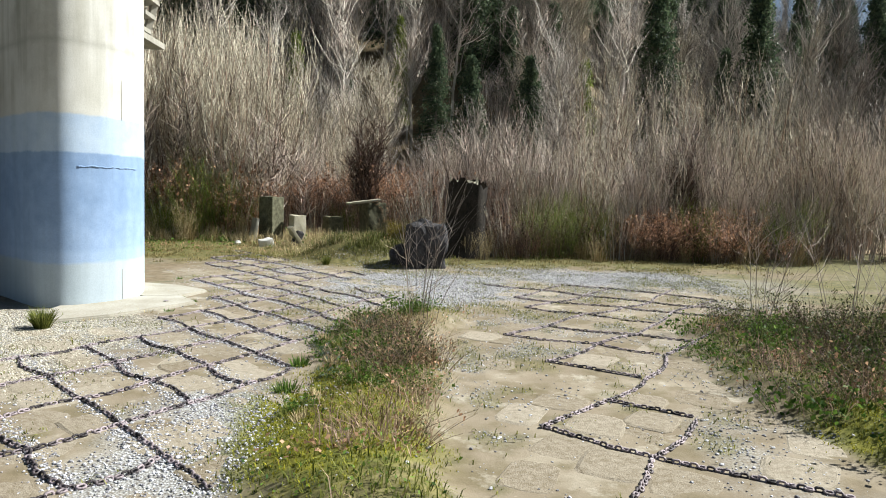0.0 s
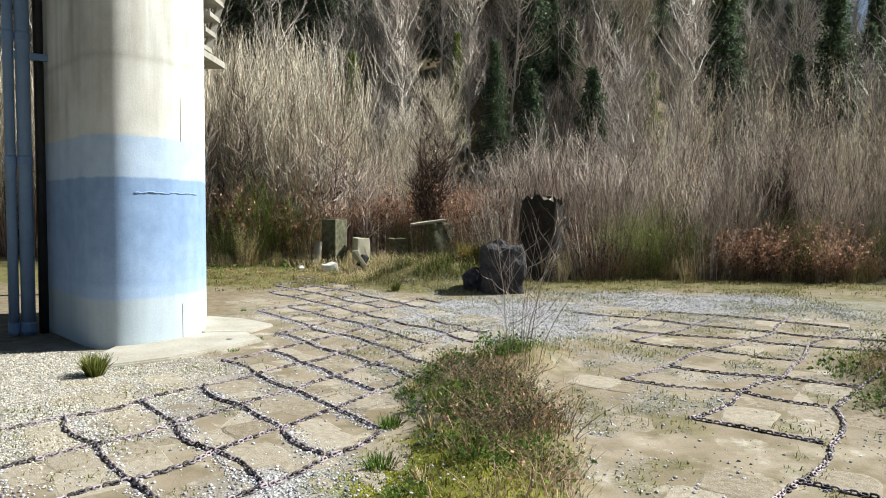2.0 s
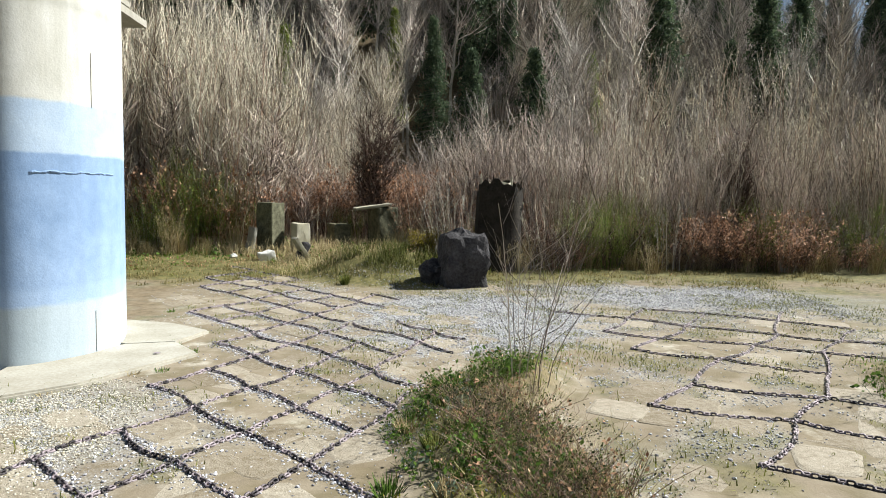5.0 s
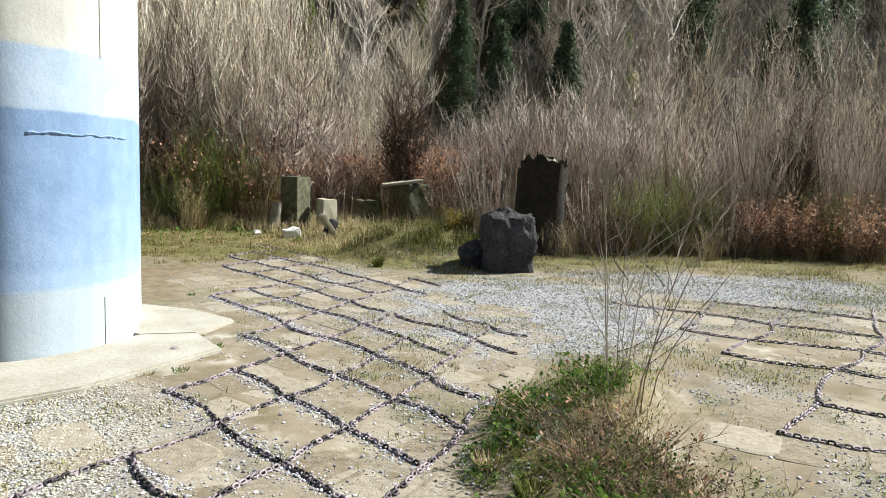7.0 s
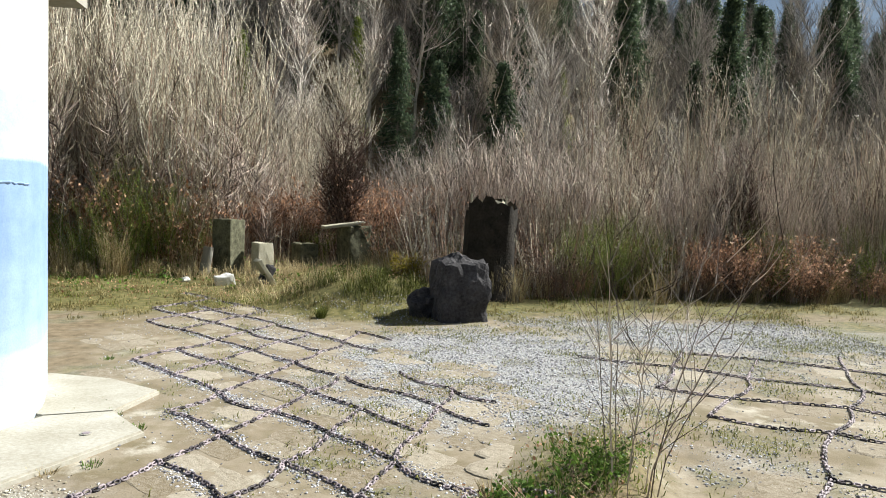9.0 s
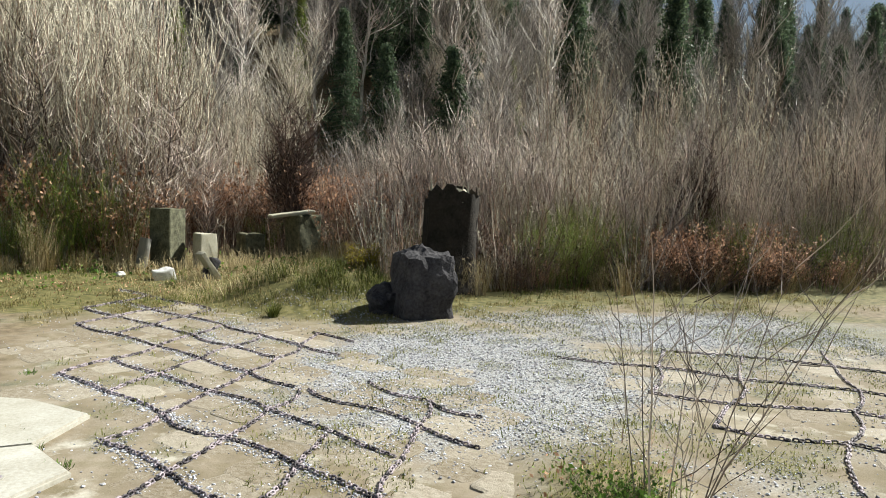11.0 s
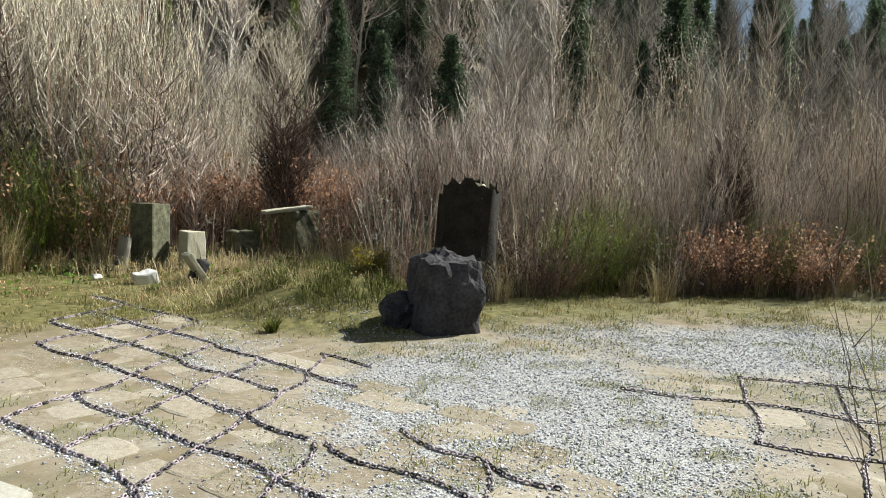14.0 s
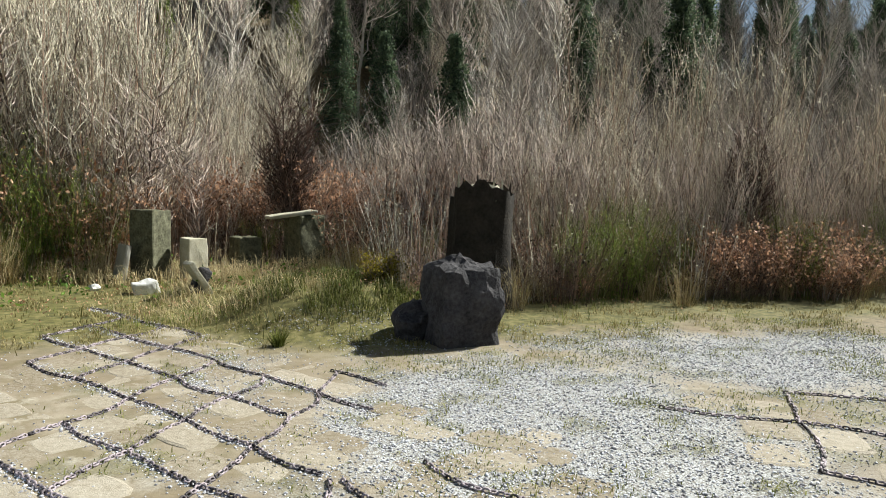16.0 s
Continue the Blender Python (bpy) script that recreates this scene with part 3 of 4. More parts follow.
def lay_chain(nodes, label, single, seed):
    """A chain through nodes, sagging a little to one side between them."""
    rng = random.Random(seed)
    points = []
    for p, q in zip(nodes, nodes[1:]):
        way = q - p
        side = Vector((-way.y, way.x, 0)).normalized()
        bow = rng.uniform(-0.085, 0.05)
        points += [p + way * u + side * bow * math.sin(math.pi * u) for u in np.linspace(0, 1, 12, endpoint=False)]
    points.append(nodes[-1])
    run = [0.0]
    for p, q in zip(points, points[1:]):
        run.append(run[-1] + (q - p).length)
    base = thing("anchor_chain", (*nodes[0].xy, at(*nodes[0].xy)), label, "chain", "chains of the net")
    joined_v, joined_f = [], []
    count = int(run[-1] / LINK_PITCH)
    for k in range(count):
        s = k * LINK_PITCH
        n = max(i for i in range(len(run)) if run[i] <= s)
        n = min(n, len(points) - 2)
        p = points[n].lerp(points[n + 1], (s - run[n]) / max(run[n + 1] - run[n], 1e-6))
        way = points[n + 1] - points[n]
        x, y = p.x + rng.uniform(-0.006, 0.006), p.y + rng.uniform(-0.006, 0.006)
        roll = (20 if k % 2 else 62) + rng.uniform(-14, 14)
        m = Matrix.Translation((x, y, at(x, y) + 0.009)) @ Matrix.Rotation(math.atan2(way.y, way.x), 4, "Z") @ Matrix.Rotation(radians(roll), 4, "X")
        if single:
            ob = new("link", LINK_MESH)
            ob.parent = base
            ob.matrix_basis = base.matrix_basis.inverted() @ m
        else:
            start = len(joined_v)
            joined_v += [base.matrix_basis.inverted() @ (m @ v) for v in LINK_VERTS]
            joined_f += [tuple(start + a for a in f) for f in LINK_FACES]
    if joined_v:
        tagged(finish("link_run", joined_v, joined_f, CHAIN, base, smooth=True), kind="stuff")


SPANS = {-2: (2, 5), -1: (0, 4), 0: (0, 5), 1: (0, 3), 2: (0, 3), 3: (-1, 3), 4: (-1, 2), 5: (-2, 2), 6: (-4, 3), 7: (-4, 1), 8: (-6, -1), 9: (-7, -2), 10: (-7, -1), 11: (-8, -5)}
for j, (i0, i1) in SPANS.items():
    lay_chain([node(i, j) for i in range(i0, i1 + 1)], "heavy rusted anchor chain lying over flat stones", -2 < j < 5, 100 + j)
for i in range(-8, 5):
    run = [j for j in SPANS if SPANS[j][0] <= i <= SPANS[j][1]]
    while len(run) > 1:
        size = next((k for k in range(1, len(run)) if run[k] != run[k - 1] + 1), len(run))
        if size > 1:
            lay_chain([node(i, j) for j in run[:size]], "rusted anchor chain crossing others over flat stones", i >= 1, 200 + i * 20 + size)
        run = run[size:]


for run in ([(-0.85, 8), (0, 8), (1, 8), (2, 8)], [(-0.1, 9), (1, 9), (2, 9)], [(1, 7), (1, 8), (1, 9)], [(-2.1, 11), (-1, 11)], [(-2, 10), (-2, 11)]):
    lay_chain([node(*p) for p in run], "rusted anchor chain half buried in gravel", False, 300 + run[0][1])


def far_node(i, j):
    """The net beyond the bank, an added stretch that fills the right side."""
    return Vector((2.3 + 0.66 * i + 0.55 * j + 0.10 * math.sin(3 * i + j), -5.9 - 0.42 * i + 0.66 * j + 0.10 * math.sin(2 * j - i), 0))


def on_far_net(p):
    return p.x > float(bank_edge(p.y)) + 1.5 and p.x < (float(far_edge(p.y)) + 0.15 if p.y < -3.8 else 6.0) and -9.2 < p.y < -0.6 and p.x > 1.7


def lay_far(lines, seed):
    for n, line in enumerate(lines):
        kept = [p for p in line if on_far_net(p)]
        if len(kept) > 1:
            lay_chain(kept, "rusted anchor chain of the added net over gravel and stones", False, seed + n)


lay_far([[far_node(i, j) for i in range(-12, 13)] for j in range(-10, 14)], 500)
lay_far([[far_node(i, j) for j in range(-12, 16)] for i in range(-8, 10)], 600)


# ---- scattered small stuff, grown over areas ----
RNG = np.random.default_rng(7)


def scatter(count, x0, x1, y0, y1, density):
    """Places in a rectangle, kept with the chance that density gives."""
    x, y = RNG.uniform(x0, x1, count), RNG.uniform(y0, y1, count)
    keep = RNG.uniform(0, 1, count) < density(x, y)
    return x[keep], y[keep]


def outside_pier(x, y):
    return ~((x > -4.5) & (x < -2.1) & (y > -3.9) & (y < -0.9))


def pebbles(name, x, y, size, mat, label):
    """Small rounded stones, squashed and turned."""
    g = 1.618
    base = np.array([(-1, g, 0), (1, g, 0), (-1, -g, 0), (1, -g, 0), (0, -1, g), (0, 1, g), (0, -1, -g), (0, 1, -g), (g, 0, -1), (g, 0, 1), (-g, 0, -1), (-g, 0, 1)]) / 1.9 * (1.15, 0.85, 0.65)
    tris = np.array([(0, 11, 5), (0, 5, 1), (0, 1, 7), (0, 7, 10), (0, 10, 11), (1, 5, 9), (5, 11, 4), (11, 10, 2), (10, 7, 6), (7, 1, 8), (3, 9, 4), (3, 4, 2), (3, 2, 6), (3, 6, 8), (3, 8, 9), (4, 9, 5), (2, 4, 11), (6, 2, 10), (8, 6, 7), (9, 8, 1)])
    n = len(x)
    a, s = RNG.uniform(0, math.tau, n), size * np.clip(RNG.lognormal(0, 0.42, n), 0.4, 2.3)
    jit = base[None] * RNG.uniform(0.8, 1.2, (n, 12, 3))
    vx = (jit[..., 0] * np.cos(a)[:, None] - jit[..., 1] * np.sin(a)[:, None]) * s[:, None] + x[:, None]
    vy = (jit[..., 0] * np.sin(a)[:, None] + jit[..., 1] * np.cos(a)[:, None]) * s[:, None] + y[:, None]
    vz = jit[..., 2] * s[:, None] + (height(x, y) + 0.35 * s)[:, None]
    faces = (tris[None] + 12 * np.arange(n)[:, None, None]).reshape(-1, 3)
    return tagged(finish(name, np.stack([vx, vy, vz], -1).reshape(-1, 3), faces, mat), label, "gravel", kind="stuff")


def blades(name, x, y, tall, wide, mat, label, lean=0.5, category="grass", lift=0.0):
    """Tapered blades of three corners and a bend each."""
    n = len(x)
    a, h = RNG.uniform(0, math.tau, n), tall * RNG.lognormal(0, 0.35, n)
    tilt, w = RNG.uniform(0.1, 1, n) * lean, wide * RNG.uniform(0.6, 1.4, n)
    z = height(x, y) - 0.01 + lift
    dx, dy, sx, sy = np.cos(a), np.sin(a), -np.sin(a), np.cos(a)
    mid = np.stack([x + dx * h * tilt * 0.35, y + dy * h * tilt * 0.35, z + h * 0.6], -1)
    tip = np.stack([x + dx * h * tilt, y + dy * h * tilt, z + h * (1 - 0.35 * tilt)], -1)
    foot, side = np.stack([x, y, z], -1), np.stack([sx, sy, 0 * sx], -1) * w[:, None]
    verts = np.stack([foot - side, foot + side, mid - side * 0.7, mid + side * 0.7, tip], 1).reshape(-1, 3)
    k = 5 * np.arange(n)[:, None]
    faces = np.concatenate([k + [0, 1, 3], k + [0, 3, 2], k + [2, 3, 4]])
    return tagged(finish(name, verts, faces, mat), label, category, kind="stuff")


def gravel_at(x, y):
    return masks(x, y)["gravel"] * outside_pier(x, y)


px, py = scatter(170000, -5.5, -1.2, -9.5, -3.0, lambda x, y: gravel_at(x, y) * (x < -1.3))
pebbles("pale_gravel", px, py, 0.0044, PALE_PEBBLE, "pale beige gravel strewn beside the apron")
px, py = scatter(180000, -1.3, 6.5, -9.5, 2.6, gravel_at)
pebbles("grey_gravel", px, py, 0.0054, PEBBLE, "grey gravel washed over the stone apron")
px, py = scatter(26000, -3.6, 6.0, -9.5, 3.4, lambda x, y: in_net(x, y) * (0.15 + 0.85 * step(0.5, 0.75, turbulence(x, y, 2.2, 44))))
pebbles("loose_pebbles", px, py, 0.0052, PEBBLE, "loose grey pebbles scattered among the chains")


def near_chain(count):
    """Pebbles caught along the chains."""
    spans = [(node(i, j), node(i + 1, j)) for j, (a, b) in SPANS.items() for i in range(a, b)]
    pick = RNG.integers(0, len(spans), count)
    p, q = np.array([spans[k][0] for k in pick]), np.array([spans[k][1] for k in pick])
    u = RNG.uniform(0, 1, count)[:, None]
    xy = p + (q - p) * u + np.c_[RNG.normal(0, 0.045, (count, 2)), np.zeros(count)]
    return xy[:, 0], xy[:, 1]


pebbles("caught_pebbles", *near_chain(20000), 0.0050, PEBBLE, "pebbles caught along the rusted chains")


# ---- plants ----
def strands(lines, radii):
    """Three-sided tapering tubes along lines: arrays (n, k, 3) and (n, k). Returns verts and faces."""
    n, k, _ = lines.shape
    way = np.gradient(lines, axis=1)
    way /= np.linalg.norm(way, axis=2, keepdims=True) + 1e-9
    side = np.cross(way, np.array([0.31, 0.87, 0.38]))
    side /= np.linalg.norm(side, axis=2, keepdims=True) + 1e-9
    other = np.cross(way, side)
    ring = [lines + radii[..., None] * (math.cos(a) * side + math.sin(a) * other) for a in (0, math.tau / 3, 2 * math.tau / 3)]
    verts = np.stack(ring, 2).reshape(-1, 3)
    start = (np.arange(n)[:, None] * k + np.arange(k - 1)[None]).reshape(-1, 1) * 3
    faces = np.concatenate([start + [a, (a + 1) % 3, (a + 1) % 3 + 3, a + 3] for a in range(3)])
    return verts, faces


def shoots(rng, n, k, foot, tall, spread, sway=0.10):
    """Stems that rise from a foot and fan outwards."""
    a, r = rng.uniform(0, math.tau, n), np.sqrt(rng.uniform(0, 1, n))
    h = tall * rng.uniform(0.55, 1.0, n)
    base = np.stack([foot * r * np.cos(a), foot * r * np.sin(a), -0.05 + 0 * a], -1)
    out = np.stack([np.cos(a), np.sin(a), 0 * a], -1) * (spread * r * rng.uniform(0.5, 1.2, n))[:, None]
    u = np.linspace(0, 1, k)[None, :, None]
    lines = base[:, None] + out[:, None] * u ** 1.4 + np.array([0, 0, 1.0]) * h[:, None, None] * u
    drift = np.cumsum(rng.normal(0, sway / k, (n, k, 3)) * np.array([1, 1, 0.2]), axis=1) * tall * 0.5
    drift[:, 0] = 0
    return lines + drift, h


def twigs_on(rng, lines, count, k, length, up=0.7, from_u=0.25):
    """Side twigs on lines."""
    n, m, _ = lines.shape
    pick, u = rng.integers(0, n, count), rng.uniform(from_u, 1.0, count) * (m - 1)
    i = np.minimum(u.astype(int), m - 2)
    p = lines[pick, i] + (lines[pick, i + 1] - lines[pick, i]) * (u - i)[:, None]
    a = rng.uniform(0, math.tau, count)
    way = np.stack([np.cos(a), np.sin(a), up * rng.uniform(0.4, 2.2, count)], -1)
    way /= np.linalg.norm(way, axis=1, keepdims=True)
    size = length * rng.uniform(0.35, 1.0, count)
    t = np.linspace(0, 1, k)[None, :, None]
    bend = np.array([0, 0, 0.25]) * size[:, None, None] * t ** 2
    return p[:, None] + way[:, None] * size[:, None, None] * t + bend + np.cumsum(rng.normal(0, 0.04, (count, k, 3)), 1) * size[:, None, None]


def leaves_at(rng, points, size, droop=0.0):
    """Small pointed leaves, two triangles each, at points."""
    n = len(points)
    way = rng.normal(0, 1, (n, 3)) + np.array([0, 0, -droop])
    way /= np.linalg.norm(way, axis=1, keepdims=True)
    side = np.cross(way, rng.normal(0, 1, (n, 3)))
    side /= np.linalg.norm(side, axis=1, keepdims=True) + 1e-9
    s = (size * rng.uniform(0.5, 1.4, n))[:, None]
    verts = np.stack([points, points + way * s * 0.5 + side * s * 0.28, points + way * s, points + way * s * 0.5 - side * s * 0.28], 1).reshape(-1, 3)
    k = 4 * np.arange(n)[:, None]
    return verts, np.concatenate([k + [0, 1, 2], k + [0, 2, 3]])


def stuff_part(name, verts, faces, mat, parent):
    """A part too fine to pick apart."""
    return tagged(finish(name, verts, faces, mat, parent), kind="stuff")


def shrub(name, seed, tall, foot, spread, stems, twigs, twig_len, stem_mat, twig_mat, label, category, leaves=0, leaf_size=0.05, leaf_mat=None, thick=0.012, up=0.7, group="", low=0.0, high=1.0, twig_girth=0.36):
    rng = np.random.default_rng(seed)
    base = thing(name, (0, 0, 0), label, category, group)
    lines, h = shoots(rng, stems, 7, foot, tall, spread)
    radii = thick * (h / tall)[:, None] * np.linspace(1, 0.22, 7)[None] * rng.uniform(0.6, 1.3, (stems, 1))
    stuff_part("stool", *strands(lines, radii), stem_mat, base)
    fine = twigs_on(rng, lines, twigs, 5, twig_len, up)
    stuff_part("crown", *strands(fine, np.tile(thick * twig_girth * np.array([1, 0.9, 0.7, 0.5, 0.25]), (twigs, 1))), twig_mat, base)
    if leaves:
        source = fine[rng.integers(0, twigs, leaves), rng.integers(1, 4, leaves)] + rng.normal(0, 0.03, (leaves, 3))
        source[:, 2] = np.clip(source[:, 2], low * tall, high * tall)
        stuff_part("foliage", *leaves_at(rng, source, leaf_size, 0.4), leaf_mat, base)
    return base


def plant(kinds, places, seed, group=""):
    """Sets one of each kind at the first places and copies at the rest: (x, y, size, stretch)."""
    rng = random.Random(seed)
    for n, (x, y, size, stretch) in enumerate(places):
        kind = kinds[n % len(kinds)]
        m = Matrix.Translation((x, y, at(x, y) - 0.02)) @ Matrix.Rotation(rng.uniform(0, math.tau), 4, "Z")
        scaled = m @ Matrix.Diagonal((size, size, size * stretch, 1))
        ob = kind if not kind.get("planted") else copy_thing(kind, m)
        kind["planted"] = 1
        ob.matrix_basis = scaled


WILLOW = dict(stem_mat=RUSSET_TWIG, twig_mat=TWIG, label="bare willow shrub with dense tan twigs", category="shrub", group="bare willow thicket")
willows = [shrub("willow_shrub", 11 + k, 5.6, 0.6, 1.15, 40, 700, 1.0, leaves=1700, leaf_size=0.05, leaf_mat=BUD_GLINT, thick=0.022, up=1.9, **WILLOW) for k in range(3)]
GREYS = dict(stem_mat=GREY_TWIG, twig_mat=GREY_TWIG, label="bare greyish brown shrub of fine upright twigs", category="shrub", group="bare grey thicket")
greys = [shrub("bare_shrub", 31 + k, 4.3, 0.6, 1.5, 38, 620, 0.9, leaves=600, leaf_size=0.045, leaf_mat=BUD_GLINT, thick=0.019, up=1.7, **GREYS) for k in range(2)]
rng = random.Random(5)
places = []
for k in range(56):
    x = -15.0 + k * 0.22 + rng.uniform(-0.3, 0.3)
    places.append((x, 8.2 + rng.uniform(-0.6, 4.6) + 0.10 * abs(x + 4), rng.uniform(0.8, 1.15), rng.uniform(0.9, 1.25)))
plant(willows, [p for p in places if not (-3.6 < p[0] < -0.6 and p[1] < 8.8)], 3)
places = []
for k in range(64):
    x = 0.5 + k * 0.25 + rng.uniform(-0.3, 0.3)
    front = 12.4 - 3.6 * min(max((x - 0.6) / 1.4, 0), 1) - 3.4 * min(max((x - 2.0) / 2.0, 0), 1)
    places.append((x, front + rng.uniform(0, 4.5), rng.uniform(0.5, 1.12) * (0.62 if x < 3 else 0.84), rng.uniform(0.8, 1.2)))
plant(greys, [p for n, p in enumerate(places) if p[0] < 3.5 or n % 5 < 2], 4)
plant(willows, [(x, y, size * 0.8, stretch) for n, (x, y, size, stretch) in enumerate(places) if x >= 3.5 and n % 5 > 2], 14)
plant(willows, [(-2.3, 15.0, 0.8, 1.0), (-1.3, 16.5, 0.9, 1.0), (-0.6, 14.5, 0.7, 0.9), (2.4, 13.4, 0.6, 1.0), (4.6, 12.6, 0.65, 1.05), (7.4, 11.6, 1.0, 1.1), (9.6, 10.8, 1.0, 1.0), (12.5, 11.0, 1.0, 1.1), (5.8, 9.2, 0.6, 0.9), (10.8, 8.6, 0.7, 0.9)], 19)
plant(greys, [(-1.8, 13.2, 0.7, 0.9), (-2.9, 14.0, 0.8, 1.0), (-0.9, 12.4, 0.55, 0.8)], 20)

# straight young shoots along the thicket's front
canesticks = [shrub("willow_shoots", 41 + k, 2.3, 0.55, 0.7, 20, 90, 0.35, mat, mat, label, "shrub", 60, 0.05, BUD_GLINT, 0.014, up=1.6, group="young shoots before the thicket") for k, (mat, label) in enumerate(((TWIG, "straight pale young willow shoots before the thicket"), (RUSSET_TWIG, "straight reddish young shoots before the thicket"), (PALE_BARK, "straight grey young shoots before the thicket")))]
places = [(-7.6 + 0.27 * k + rng.uniform(-0.2, 0.2), 7.7 + rng.uniform(-0.3, 1.0), rng.uniform(0.6, 1.15), rng.uniform(0.8, 1.2)) for k in range(17)]
places += [(-2.9 + 0.3 * k + rng.uniform(-0.2, 0.2), 9.4 + rng.uniform(-0.2, 0.8), rng.uniform(0.5, 0.8), rng.uniform(0.8, 1.1)) for k in range(13)]
places += [(1.1 + 0.27 * k + rng.uniform(-0.2, 0.2), max(7.3 - 0.35 * k, 4.5) + rng.uniform(-0.3, 0.9), rng.uniform(0.4, 1.0), rng.uniform(0.7, 1.1)) for k in list(range(12)) + list(range(12, 38, 3))]
plant(canesticks, places, 27)

# undergrowth of dead leaves, broom and straw along the thicket's foot
dead = [shrub("dead_bracken", 51 + k, 1.1, 0.5, 0.6, 26, 260, 0.45, RUSSET_TWIG, RUSSET_TWIG, "russet dead undergrowth with hanging brown leaves", "undergrowth", 1300, 0.048, DEAD_LEAF, 0.009, group="dead undergrowth") for k in range(2)]
plant(dead, [(-6.5 + k * 0.36 + rng.uniform(-0.2, 0.2), 7.9 + rng.uniform(0, 1.7) + (1.9 if -3.2 < -6.5 + k * 0.36 < 1.3 else 0), rng.uniform(1.0, 1.6), rng.uniform(1.0, 1.4)) for k in range(30)] + [(1.4 + 0.33 * k + rng.uniform(-0.2, 0.2), 7.6 - 0.42 * k * 0.33 + rng.uniform(0, 1.2), rng.uniform(0.5, 0.9), 0.8) for k in range(8)] + [(3.4 + 0.9 * k + rng.uniform(-0.4, 0.4), 5.6 + rng.uniform(0, 2.0), rng.uniform(0.7, 1.2), 1.0) for k in range(9)], 6)
brooms = [shrub("broom_bush", 61 + k, 1.7, 0.3, 0.75, 40, 420, 0.5, BROOM, BROOM, "green broom bush growing before bare willows", "bush", 1100, 0.032, BROOM, 0.006, up=1.6, group="broom bushes") for k in range(2)]
plant(brooms, [(-5.4, 6.9, 0.7, 0.9), (-4.7, 6.8, 0.6, 0.8), (-6.6, 7.0, 0.9, 0.9), (-7.2, 7.3, 0.9, 1.1), (-4.3, 7.2, 1.15, 1.2), (-3.85, 7.5, 1.0, 1.05), (-4.95, 7.3, 1.0, 0.95), (-6.0, 7.6, 1.0, 1.0), (-3.4, 8.0, 0.8, 1.0), (-0.75, 9.3, 0.6, 1.0), (0.8, 9.7, 0.7, 0.9), (1.7, 7.4, 0.45, 0.8), (2.5, 7.0, 0.7, 0.8), (4.4, 5.4, 0.8, 0.9), (8.0, 4.4, 0.9, 1.0)], 7)
darks = [shrub("bramble_thicket", 71, 1.3, 0.5, 0.7, 34, 420, 0.5, DARK_TWIG, DARK_TWIG, "dark tangled bramble at the thicket's foot", "bramble", 200, 0.05, IVY, 0.007, group="brambles")]
plant(darks, [(1.5 + 0.30 * k + rng.uniform(-0.2, 0.2), max(6.4 - 0.5 * k, 4.4) + rng.uniform(-0.3, 1.6), rng.uniform(0.6, 1.0), 1.0) for k in range(0, 34, 2)] + [(-7.0 + k * 0.62 + rng.uniform(-0.2, 0.2), 9.6 + rng.uniform(0, 1.0), rng.uniform(0.8, 1.3), 1.0) for k in range(24)], 8)
straws = [shrub("dry_stalks", 81, 0.85, 0.16, 0.3, 60, 120, 0.25, STRAW, STRAW, "sheaf of dry straw-coloured stalks", "dry grass", 0, thick=0.006, group="dry stalks")]
plant(straws, [(1.0 + 0.5 * k + rng.uniform(-0.2, 0.2), 7.1 - 0.2 * k + rng.uniform(-0.3, 0.3), rng.uniform(0.6, 1.1), rng.uniform(0.7, 1.2)) for k in range(12)] + [(-4.65, 6.5, 1.1, 1.25), (-4.45, 6.55, 0.9, 1.0), (-5.6, 6.6, 0.9, 1.0), (-3.9, 6.5, 0.7, 0.8), (-6.2, 6.7, 1.0, 1.1), (-3.3, 6.9, 0.9, 1.1), (-5.1, 6.4, 0.6, 0.7), (-1.35, 6.6, 0.7, 0.7), (-1.0, 6.5, 0.8, 0.7), (0.4, 7.4, 0.9, 0.8), (1.0, 7.2, 1.0, 0.8), (-0.9, 6.0, 0.6, 0.7), (-3.4, 6.6, 0.6, 0.6)], 9)


def bare_tree(seed, tall, mat, label, limbs=26, twigs=500, group="", twig_mat=GREY_TWIG, girth=0.05):
    rng = np.random.default_rng(seed)
    base = thing("bare_tree", (0, 0, 0), label, "tree", group)
    trunk, h = shoots(rng, 1, 12, 0.01, tall, 0.35, 0.12)
    finish("trunk", *strands(trunk, girth * np.linspace(1, 0.15, 12)[None]), mat, base)
    arms = twigs_on(rng, trunk, limbs, 6, tall * 0.26, 1.1, 0.25)
    stuff_part("branchwork", *strands(arms, np.tile(girth * 0.34 * np.linspace(1, 0.25, 6), (limbs, 1))), mat, base)
    fine = twigs_on(rng, arms, twigs, 4, tall * 0.11, 0.8, 0.2)
    stuff_part("crown", *strands(fine, np.tile(girth * 0.10 * np.array([1, 0.8, 0.6, 0.3]), (twigs, 1))), twig_mat, base)
    return base


